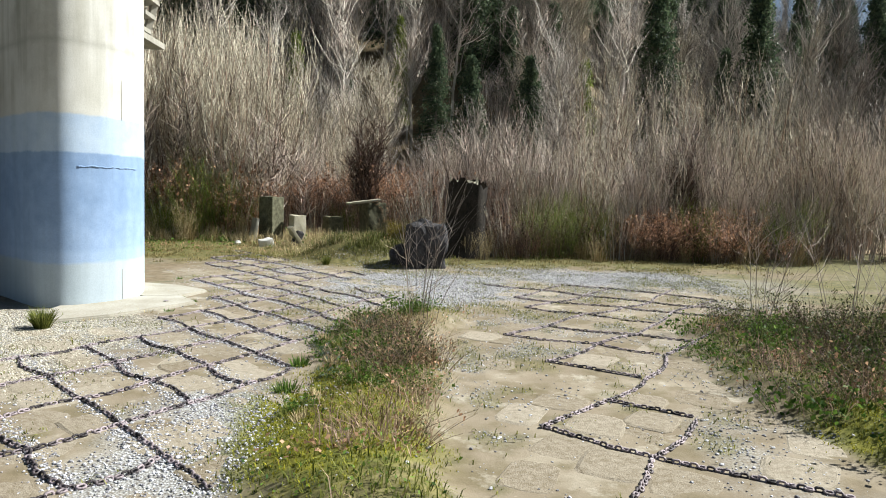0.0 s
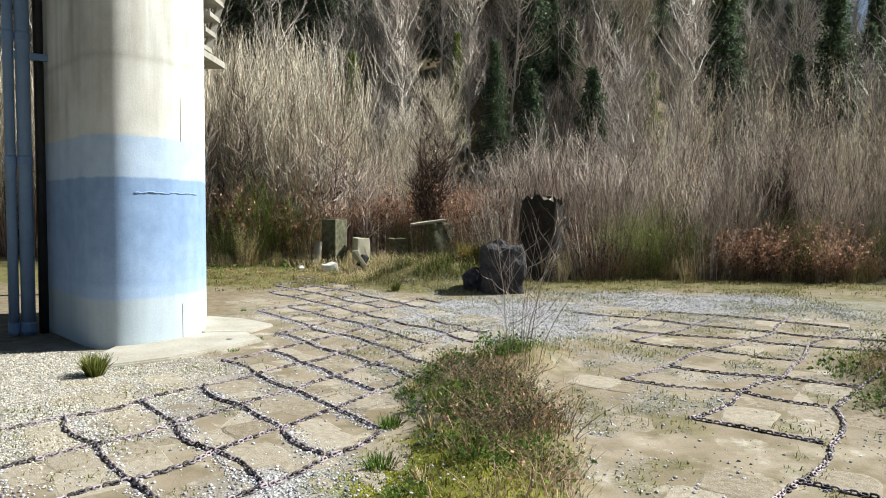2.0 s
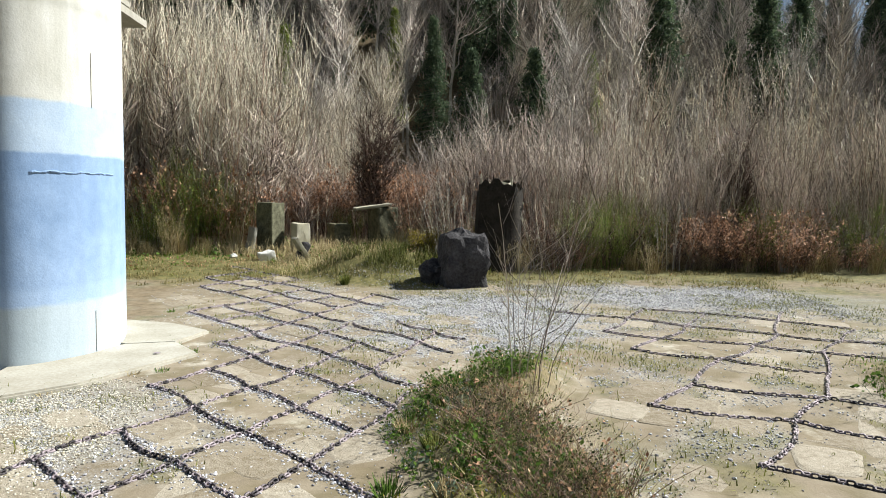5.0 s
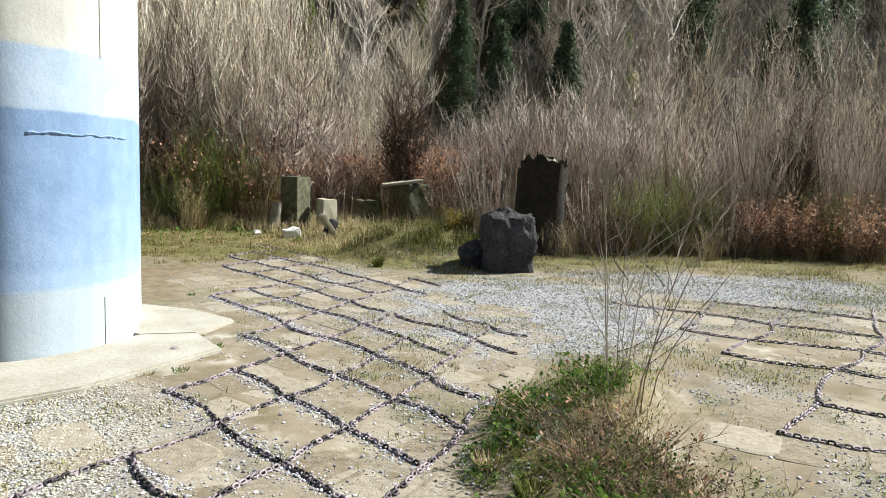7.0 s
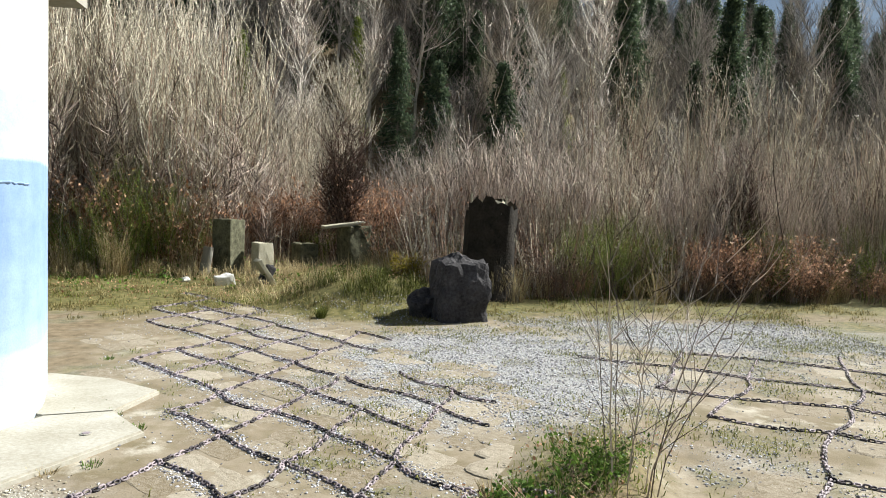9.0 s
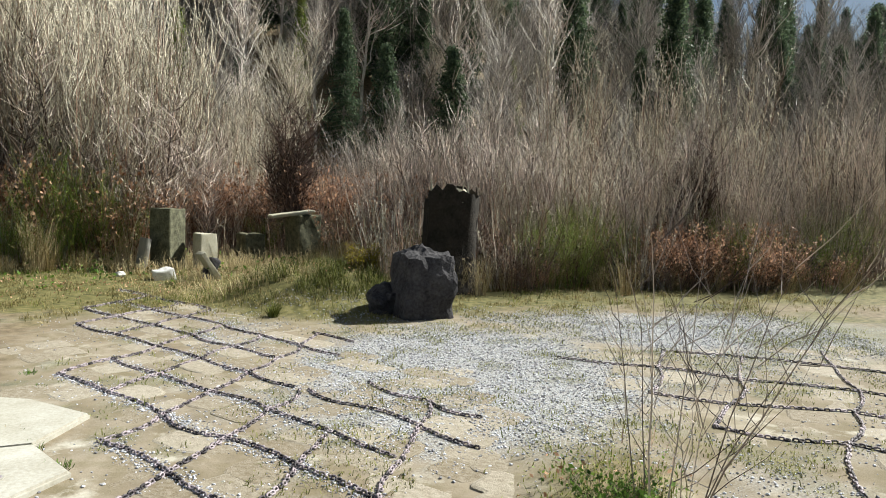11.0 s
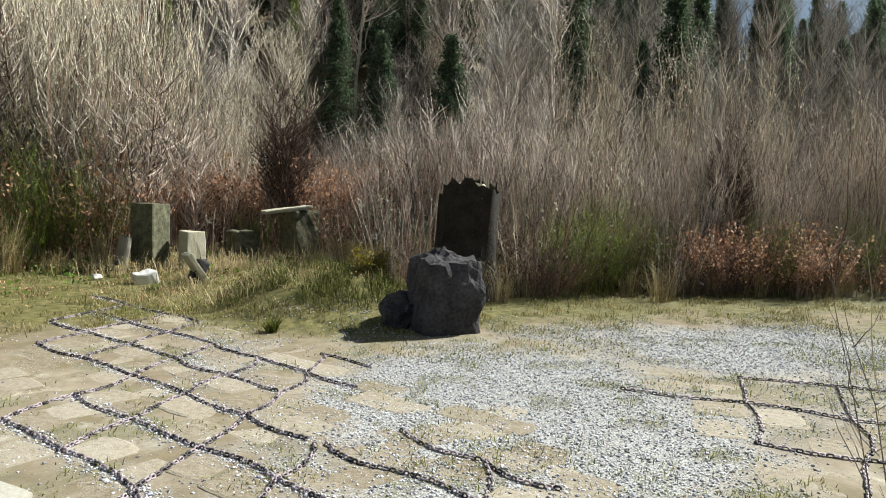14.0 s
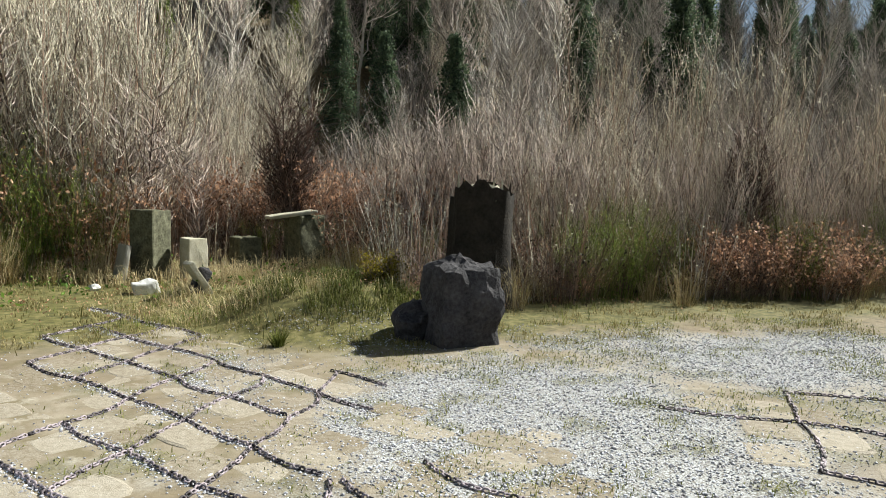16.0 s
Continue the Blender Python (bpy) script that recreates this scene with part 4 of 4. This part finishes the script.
def conifer(seed, tall, label, mat=NEEDLE, width=0.24, leaves=15000, group=""):
    rng = np.random.default_rng(seed)
    base = thing("conifer", (0, 0, 0), label, "tree", group)
    line = np.stack([rng.normal(0, 0.05, 9), rng.normal(0, 0.05, 9), np.linspace(-0.2, tall, 9)], -1)[None]
    finish("trunk", *strands(line, 0.014 * tall * np.linspace(1, 0.1, 9)[None]), BARK, base)
    count = 190
    u = rng.uniform(0.12, 0.98, count)
    a, r = rng.uniform(0, math.tau, count), tall * width * (1 - u) ** 0.8 * rng.uniform(0.55, 1.15, count) + 0.1
    t = np.linspace(0, 1, 4)[None, :, None]
    foot = np.stack([0 * u, 0 * u, u * tall], -1)
    reach = np.stack([r * np.cos(a), r * np.sin(a), -0.18 * r], -1)
    arms = foot[:, None] + reach[:, None] * t
    stuff_part("branchwork", *strands(arms, np.tile(0.004 * tall * np.array([1, 0.7, 0.5, 0.2]), (count, 1))), BARK, base)
    pick, v = rng.integers(0, count, leaves), rng.uniform(0.2, 1.05, leaves)
    points = foot[pick] + reach[pick] * v[:, None] + rng.normal(0, 0.015 * tall, (leaves, 3))
    stuff_part("crown", *leaves_at(rng, points, 0.016 * tall, 0.6), mat, base)
    return base


# single trees in and behind the thicket
pale_trees = [bare_tree(91 + k, 15, PALE_BARK, "slender bare tree with a pale grey trunk", 40, 500, "pale bare trees", girth=0.13) for k in range(2)]
greens = [conifer(97, 9, "dark green conifer behind the thicket", group="conifers behind the thicket"), conifer(98, 8, "slim yellowish green conifer behind the thicket", BROOM, 0.16, 8000, "conifers behind the thicket")]
plant(greens, [(-2.6, 29, 0.7, 1.0), (0.4, 31, 0.7, 1.3), (2.6, 30, 0.7, 1.3), (-5.5, 29, 0.9, 1.2), (4.4, 27, 0.8, 1.2), (-8.5, 27, 1.0, 1.1), (7.5, 26, 0.9, 1.1), (11, 28, 1.0, 1.1)], 18)
plant(pale_trees, [(-2.03, 22.0, 0.72, 1.0), (-2.6, 33.0, 1.0, 1.0), (1.2, 30, 0.9, 1.0), (-0.6, 36, 0.9, 1.0), (3.6, 31, 0.9, 1.0), (-11, 22, 0.8, 1.0), (-12.2, 21, 0.8, 1.0), (8.5, 29, 0.9, 1.0), (13, 27, 0.9, 1.0)], 10)
ivied = shrub("ivied_tree", 93, 4.0, 0.14, 0.6, 26, 1300, 0.7, DARK_TWIG, DARK_TWIG, "bare tree wrapped in dark ivy", "tree", 2600, 0.045, IVY, 0.028, low=0.05, high=1.0)
plant([ivied], [(-0.15, 9.9, 1.0, 0.95)], 11)
lone = shrub("leaning_tree", 95, 3.6, 0.10, 0.8, 6, 200, 0.7, DARK_TWIG, GREY_TWIG, "dark thin-stemmed bare tree leaning in the thicket", "tree", 0, thick=0.026)
plant([lone], [(-2.75, 7.9, 1.0, 1.0), (-3.0, 8.4, 1.1, 1.0), (-5.6, 7.9, 1.2, 1.1), (-4.7, 8.1, 1.1, 1.3), (-3.6, 7.8, 0.9, 1.2), (-6.6, 8.2, 1.2, 1.2), (-2.0, 9.2, 0.9, 1.0), (1.7, 9.0, 0.8, 1.0), (2.6, 8.4, 0.9, 0.9), (3.4, 8.3, 1.0, 1.0), (4.8, 8.0, 1.0, 1.0), (6.4, 7.8, 1.1, 1.0)], 12)

# wooded hillside
HILL = "wooded hillside"
kinds = [bare_tree(107, 9, PALE_BARK, "pale bare tree on the hillside", 44, 900, HILL, HILL_TWIG, girth=0.085), shrub("hill_thicket", 108, 5.5, 1.4, 2.0, 70, 1100, 1.3, TWIG, HILL_TWIG, "bare tan thicket on the hillside", "shrub", thick=0.03, group=HILL), conifer(101, 9, "dark green conifer on the hillside", width=0.19, group=HILL), conifer(103, 8, "slim dark conifer on the hillside", width=0.15, group=HILL), bare_tree(102, 9, PALE_BARK, "pale bare tree on the hillside", 40, 800, HILL, HILL_TWIG, girth=0.10), bare_tree(104, 8, BARK, "grey bare tree on the hillside", 40, 900, HILL, HILL_TWIG, girth=0.09), shrub("hill_thicket", 105, 4.5, 1.4, 2.0, 60, 1000, 1.3, GREY_TWIG, HILL_TWIG, "bare brown thicket on the hillside", "shrub", thick=0.03, group=HILL), bare_tree(106, 8, BARK, "grey bare tree on the hillside", 44, 900, HILL, TWIG, girth=0.08)]
rng = random.Random(21)
places = []
for k in range(680):
    y = 17 + 64 * (k / 680) ** 1.15 + rng.uniform(-1, 1)
    places.append((rng.uniform(-0.62, 1.2) * (y + 12), y, rng.uniform(0.75, 1.2) * (1 + 0.006 * y), rng.uniform(0.9, 1.2)))
rng.shuffle(places)
conifers = [kind for kind in kinds if kind.name.startswith("conifer")]
bare = [kind for kind in kinds if kind not in conifers]
upper = [p for p in places if p[1] > 33]
plant(bare + conifers + conifers, upper, 13)
plant(bare, [(x, y, size * 0.72, stretch) for n, (x, y, size, stretch) in enumerate(p for p in places if p[1] <= 33) if n % 5 < 3], 28)


# moss cushions and grass in the washed gravel
gx, gy = scatter(90000, 0.1, 5.2, -9.4, -5.6, lambda x, y: masks(x, y)["moss"])
blades("moss_cushion", gx, gy, 0.022, 0.004, MOSS, "bright yellow-green moss on the bank", 0.9, "moss")
gx, gy = scatter(60000, -0.6, 7.0, -4.2, 2.6, lambda x, y: step(0.52, 0.66, turbulence(x, y, 1.4, 95)) * 0.9)
blades("gravel_grass", gx, gy, 0.034, 0.0032, TURF, "yellow-green grass tufts in washed gravel", 1.7)

# undergrowth before the further thicket
plant(darks, [(3.0 + 0.8 * k + rng.uniform(-0.3, 0.3), 4.5 + rng.uniform(-0.2, 0.5), rng.uniform(0.6, 1.0), 0.9) for k in range(11)], 32)
plant(dead, [(6.2 + 0.4 * k + rng.uniform(-0.2, 0.2), 4.5 + rng.uniform(-0.3, 0.6), rng.uniform(0.8, 1.2), rng.uniform(0.9, 1.2)) for k in range(7)], 33)
plant(brooms, [(4.2, 4.3, 0.8, 1.0), (4.7, 4.4, 0.9, 1.1), (10.2, 4.3, 0.9, 1.1)], 34)
plant([ivied], [(8.2, 6.0, 0.9, 0.9)], 35)
plant(dead, [(2.0 + 1.1 * k + rng.uniform(-0.3, 0.3), 4.6 + rng.uniform(-0.4, 0.8), rng.uniform(0.4, 0.8), rng.uniform(0.7, 1.1)) for k in range(8)], 22)
plant(straws, [(2.2 + 0.55 * k + rng.uniform(-0.3, 0.3), 4.1 + rng.uniform(-0.5, 0.6), rng.uniform(0.6, 1.2), rng.uniform(0.7, 1.2)) for k in range(16)], 23)
plant(brooms, [(3.0, 5.0, 0.5, 0.8), (5.2, 4.6, 0.7, 1.0), (5.7, 4.8, 0.8, 1.1), (9.4, 4.6, 0.7, 0.9)], 24)

# bank beside the apron: moss, bramble canes and herbs
canes = [shrub("bramble_canes", 111 + k, 0.55, 0.30, 0.5, 16, 110, 0.26, DARK_TWIG, DARK_TWIG, "low tangle of bramble canes with dark leaves on the bank", "bramble", 260, 0.030, BRAMBLE, 0.004, group="bank brambles") for k in range(2)]
weeds = [shrub("leafy_weed", 115 + k, 0.26, 0.14, 0.2, 16, 90, 0.10, HERB, HERB, "leafy green weed growing on the bank", "weed", 150, 0.038, HERB, 0.004, group="weeds on the bank") for k in range(2)]
stalks = [shrub("dead_stalks", 118 + k, 0.36, 0.16, 0.42, 30, 60, 0.14, RUSSET_TWIG, STRAW, "bent brown dead stalks with curled leaves on the bank", "dead stalks", 26, 0.035, DEAD_LEAF, 0.005, group="dead stalks on the bank") for k in range(2)]
rng = random.Random(8)


def along_bank(count, y0, y1, d0, d1, s0, s1, edge=bank_edge):
    """Places beside the bank's edge."""
    out = []
    for k in range(count):
        y = rng.uniform(y0, y1)
        out.append((float(edge(y)) + rng.uniform(d0, d1), y, rng.uniform(s0, s1), rng.uniform(0.7, 1.1)))
    return out


plant(canes, along_bank(20, -6.7, -4.2, 0.45, 0.9, 0.3, 0.6), 15)
plant(weeds, along_bank(38, -7.4, -4.2, 0.15, 0.9, 0.4, 0.85), 25)
rosettes = [shrub("grey_green_rosette", 123, 0.13, 0.03, 0.10, 12, 24, 0.05, MULLEIN, MULLEIN, "pale grey-green leaf rosette on the bank", "weed", 46, 0.055, MULLEIN, 0.004, group="rosettes on the bank")]
plant(rosettes, along_bank(6, -6.9, -4.8, 0.1, 0.6, 0.7, 1.0), 36)
plant(stalks, along_bank(34, -8.4, -4.8, 0.5, 1.05, 0.4, 0.8), 26)
sprays = [shrub("bare_bush", 121, 1.5, 0.25, 0.9, 9, 80, 0.6, GREY_TWIG, GREY_TWIG, "bare bush of arching pale twigs beside the gravel", "bush", 0, thick=0.007)]
# the same plants again, for the added second bank
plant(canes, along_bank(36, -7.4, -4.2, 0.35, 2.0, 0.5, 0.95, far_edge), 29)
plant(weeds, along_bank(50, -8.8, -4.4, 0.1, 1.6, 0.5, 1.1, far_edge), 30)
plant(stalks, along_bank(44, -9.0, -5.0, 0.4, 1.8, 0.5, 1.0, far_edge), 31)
plant(sprays, [(4.9, -4.4, 0.9, 1.3), (5.5, -5.0, 1.0, 1.2), (1.22, -4.6, 0.8, 1.3)], 16)

# grass, herbs and straw as they grow in areas
gx, gy = scatter(110000, -7, 9, 1.4, 8.5, lambda x, y: np.clip(masks(x, y)["grass"] * step(0.44, 0.66, turbulence(x, y, 3.4, 51)), 0, 1))
blades("meadow_grass", gx, gy, 0.06, 0.0045, DRY_BLADE, "short dry yellowish grass before the thicket", 1.6)
gx, gy = scatter(26000, -6, 6, 2.2, 8.2, lambda x, y: step(0.55, 0.72, turbulence(x, y, 1.9, 61)) * step(2.2, 3.4, y))
blades("green_grass", gx, gy, 0.11, 0.004, BLADE, "green grass clumps before the thicket", 1.4)
gx, gy = scatter(52000, -1.8, 2.4, 1.4, 6.6, lambda x, y: blob(x, y, 0.25, 3.7, 1.5, 2.2) * step(0.40, 0.58, turbulence(x, y, 2.9, 63)))
blades("mound_grass", gx, gy, 0.16, 0.0036, LONG_BLADE, "long green grass on a low mound", 1.5)
gx, gy = scatter(30000, -3.4, 2.4, 1.9, 7.4, lambda x, y: blob(x, y, -0.4, 4.9, 2.6, 2.6) * step(0.46, 0.6, turbulence(x, y, 2.7, 64)))
blades("tangled_straw", gx, gy, 0.15, 0.0032, STRAW, "tangled dry grass on a low mound", 1.9, "dry grass")
lx, ly = scatter(7000, -7, 6, 2.6, 8.6, lambda x, y: step(0.4, 0.62, turbulence(x, y, 1.7, 66)) * step(2.6, 4.5, y))
high = height(lx, ly) + RNG.uniform(0.0, 0.10, len(lx))
tagged(finish("fallen_leaves", *leaves_at(RNG, np.stack([lx, ly, high], -1), 0.038), DEAD_LEAF), "fallen brown leaves caught in the grass", "leaf litter", kind="stuff")
lx, ly = scatter(4000, -7, 6, 4.4, 8.6, lambda x, y: step(0.5, 0.66, turbulence(x, y, 1.5, 68)))
high = height(lx, ly) + RNG.uniform(0.0, 0.22, len(lx))
tagged(finish("green_herbs", *leaves_at(RNG, np.stack([lx, ly, high], -1), 0.07), HERB), "leafy green herbs at the thicket's edge", "herbs", kind="stuff")
gx, gy = scatter(16000, -7, 6, 6.2, 8.8, lambda x, y: step(0.35, 0.7, turbulence(x, y, 1.0, 71)) * 0.8)
blades("tall_straw", gx, gy, 0.27, 0.0045, STRAW, "tall dry straw along the thicket's foot", 1.5, "dry grass")
gx, gy = scatter(84000, 0.1, 6.6, -9.6, -2.8, lambda x, y: bank(x, y) * (1 - 0.85 * masks(x, y)["moss"]) * (0.25 + 0.75 * turbulence(x, y, 2.0, 81)))
blades("bank_grass", gx, gy, 0.05, 0.0032, BLADE, "short green grass and moss on the bank", 1.6)
lx, ly = scatter(28000, 0.1, 6.6, -9.0, -2.8, lambda x, y: bank(x, y) * (1 - 0.8 * masks(x, y)["moss"]) * step(0.5, 0.66, turbulence(x, y, 2.6, 87)))
high = height(lx, ly) + RNG.uniform(0.01, 0.13, len(lx))
tagged(finish("bank_herbs", *leaves_at(RNG, np.stack([lx, ly, high], -1), 0.022), HERB), "low leafy green herbs on the bank", "herbs", kind="stuff")
lx, ly = scatter(14000, 0.2, 6.6, -8.4, -2.8, lambda x, y: bank(x, y) * step(0.5, 0.66, turbulence(x, y, 1.8, 89)))
high = height(lx, ly) + RNG.uniform(0.0, 0.10, len(lx))
tagged(finish("leaf_litter", *leaves_at(RNG, np.stack([lx, ly, high], -1), 0.03), DEAD_LEAF), "curled brown leaf litter on the bank", "leaf litter", kind="stuff")
gx, gy = scatter(32000, 0.2, 6.6, -9.6, -2.8, lambda x, y: bank(x, y) * step(0.5, 0.66, turbulence(x, y, 1.5, 83)) * step(0.3, 0.7, x - bank_edge(y)))
blades("bank_straw", gx, gy, 0.12, 0.003, RUSSET_TWIG, "matted dry stalks on the bank", 1.3, "dry grass")
gx, gy = scatter(90000, -2.6, 6.0, -9.5, 2.6, lambda x, y: step(0.52, 0.70, turbulence(x, y, 3.1, 30)) * outside_pier(x, y) * 0.6)
blades("joint_grass", gx, gy, 0.036, 0.0034, TURF, "tiny grass tufts in the joints of the apron", 1.6)


def grass_tuft(x, y, tall, count, mat, label, spread=0.04):
    rng = np.random.default_rng(int(abs(x * 100) + abs(y * 37)))
    base = thing("grass_tuft", (x, y, at(x, y)), label, "grass", "grass tufts")
    lines, h = shoots(rng, count, 5, spread, tall, tall * 0.42, 0.05)
    lines[..., 2] -= 0.18 * tall * np.linspace(0, 1, 5)[None] ** 3 * rng.uniform(0, 1.2, (count, 1))
    stuff_part("sward", *strands(lines, 0.0045 * np.tile(np.array([1, 1, 0.8, 0.5, 0.15]), (count, 1))), mat, base)


grass_tuft(-2.36, -4.86, 0.29, 300, BLADE, "thick green grass tuft growing in gravel", 0.05)
grass_tuft(-2.04, -4.62, 0.07, 60, HERB, "small green weed at the pad's edge")
grass_tuft(-1.90, -5.70, 0.07, 60, HERB, "small green weed in gravel")
grass_tuft(-2.40, -5.98, 0.08, 70, HERB, "small green weed in gravel")
grass_tuft(-2.26, -3.33, 0.09, 40, HERB, "green weed at the pier's foot", 0.02)
grass_tuft(-2.26, -2.36, 0.09, 40, HERB, "green weed at the pier's foot", 0.02)
grass_tuft(-1.55, -3.75, 0.09, 70, HERB, "green weed at the pad's edge")
grass_tuft(-1.42, -3.28, 0.06, 50, STRAW, "dry weed at the pad's corner")
grass_tuft(-2.35, -0.95, 0.10, 70, HERB, "low green weed on silt")
grass_tuft(-2.15, -1.35, 0.07, 70, HERB, "low green weed on silt")
grass_tuft(-0.45, 1.75, 0.28, 120, BLADE, "long bright grass tuft at the mound's foot", 0.04)
grass_tuft(0.28, -6.15, 0.14, 110, HERB, "bright green herb at the bank's edge", 0.06)
grass_tuft(0.30, -6.85, 0.14, 120, HERB, "bright green herb at the bank's edge", 0.07)
for k in range(22):
    y = -7.6 + 0.15 * k
    grass_tuft(float(bank_edge(y)) + 0.18 + 0.3 * (0.5 + 0.5 * math.sin(5.3 * k)), y, 0.12 + 0.06 * math.sin(3.1 * k), 70, BLADE if k % 3 else STRAW, "grass clump at the edge of the bank", 0.05)
for k in range(16):
    u = k / 15
    x, y = (-2.36 + 0.98 * u, -4.66 + 1.40 * u ** 0.95) if k < 11 else (-1.44 - 0.10 * (k - 10), -3.2 + 0.16 * (k - 10))
    grass_tuft(x + 0.04 * math.sin(7 * k), y - 0.05, 0.075 + 0.03 * math.sin(3 * k), 60, HERB if k % 3 else STRAW, "low weed in the joint beside a concrete pad", 0.05)
gorse = shrub("gorse_bush", 131, 0.42, 0.16, 0.22, 40, 300, 0.14, DARK_TWIG, DARK_TWIG, "low dark bush with yellowish leaves on the mound", "bush", 2200, 0.03, GORSE, 0.005)
plant([gorse], [(0.92, 4.0, 1.15, 1.0)], 17)


# ---- flat stones of the apron, each a piece of its own ----
def flat_stone_mesh(seed):
    """A roughly four-sided stone with worn corners."""
    rng = random.Random(seed)
    n = 12
    skew, narrow = rng.uniform(-0.14, 0.14), rng.uniform(-0.12, 0.12)
    ring = []
    for k in range(n):
        a = math.tau * (k + rng.uniform(-0.25, 0.25)) / n
        x, y = (math.copysign(abs(v) ** 0.42, v) * rng.uniform(0.94, 1.05) for v in (math.cos(a), math.sin(a)))
        ring.append((x * (1 + narrow * y) + skew * y, y))
    verts = [(x, y, -1.0) for x, y in ring] + [(x * 0.97, y * 0.97, 0.45) for x, y in ring] + [(x * 0.86, y * 0.84, 1.0 + rng.uniform(-0.15, 0.15)) for x, y in ring]
    faces = [(a * n + k, a * n + (k + 1) % n, (a + 1) * n + (k + 1) % n, (a + 1) * n + k) for a in (0, 1) for k in range(n)] + [tuple(range(2 * n, 3 * n))]
    mesh = bpy.data.meshes.new("flat_stone")
    mesh.from_pydata(verts, [], faces)
    mesh.materials.append(SLAB)
    return mesh


def lay_stones():
    base = thing("stone_apron", (0, 0, 0), "apron of irregular flat stones half sunk in silt", "paving", kind="structure")
    meshes = [flat_stone_mesh(k) for k in range(14)]
    rng = random.Random(77)
    for j in range(-3, 11):
        for i in range(-6, 6):
            for u, v in ((0.28, 0.27), (0.73, 0.25), (0.27, 0.74), (0.74, 0.72)):
                p = node(i + u + rng.uniform(-0.06, 0.06), j + v + rng.uniform(-0.06, 0.06))
                if rng.random() < 0.18 or float(in_net(p.x, p.y)) < 0.3 or float(bank(p.x, p.y)) > 0.15 or p.x > 1.0 + 0.3 * (p.y > -3) or not bool(outside_pier(p.x, p.y)):
                    continue
                if p.x < -1.35 and -4.7 < p.y < -1.7:
                    continue
                ob = new("flat_stone", meshes[rng.randrange(14)])
                ob.parent = base
                ob.matrix_basis = Matrix.Translation((p.x, p.y, at(p.x, p.y) - 0.004 - 0.006 * rng.random())) @ Matrix.Rotation(radians(-48 + rng.uniform(-6, 6)), 4, "Z") @ Matrix.Diagonal((0.215 * rng.uniform(0.85, 1.1), 0.175 * rng.uniform(0.85, 1.1), 0.009 * rng.uniform(0.3, 1.3), 1))
    # stones under the added stretch of net
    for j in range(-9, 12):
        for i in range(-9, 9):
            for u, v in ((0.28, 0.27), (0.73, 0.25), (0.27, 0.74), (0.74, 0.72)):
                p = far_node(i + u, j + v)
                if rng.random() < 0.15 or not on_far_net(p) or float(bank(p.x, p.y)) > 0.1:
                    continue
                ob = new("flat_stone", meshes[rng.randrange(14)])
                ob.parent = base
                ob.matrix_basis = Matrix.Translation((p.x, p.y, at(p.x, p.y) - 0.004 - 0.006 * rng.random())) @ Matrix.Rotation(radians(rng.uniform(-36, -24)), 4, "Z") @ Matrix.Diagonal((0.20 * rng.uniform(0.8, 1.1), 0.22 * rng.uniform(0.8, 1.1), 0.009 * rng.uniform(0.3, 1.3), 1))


lay_stones()
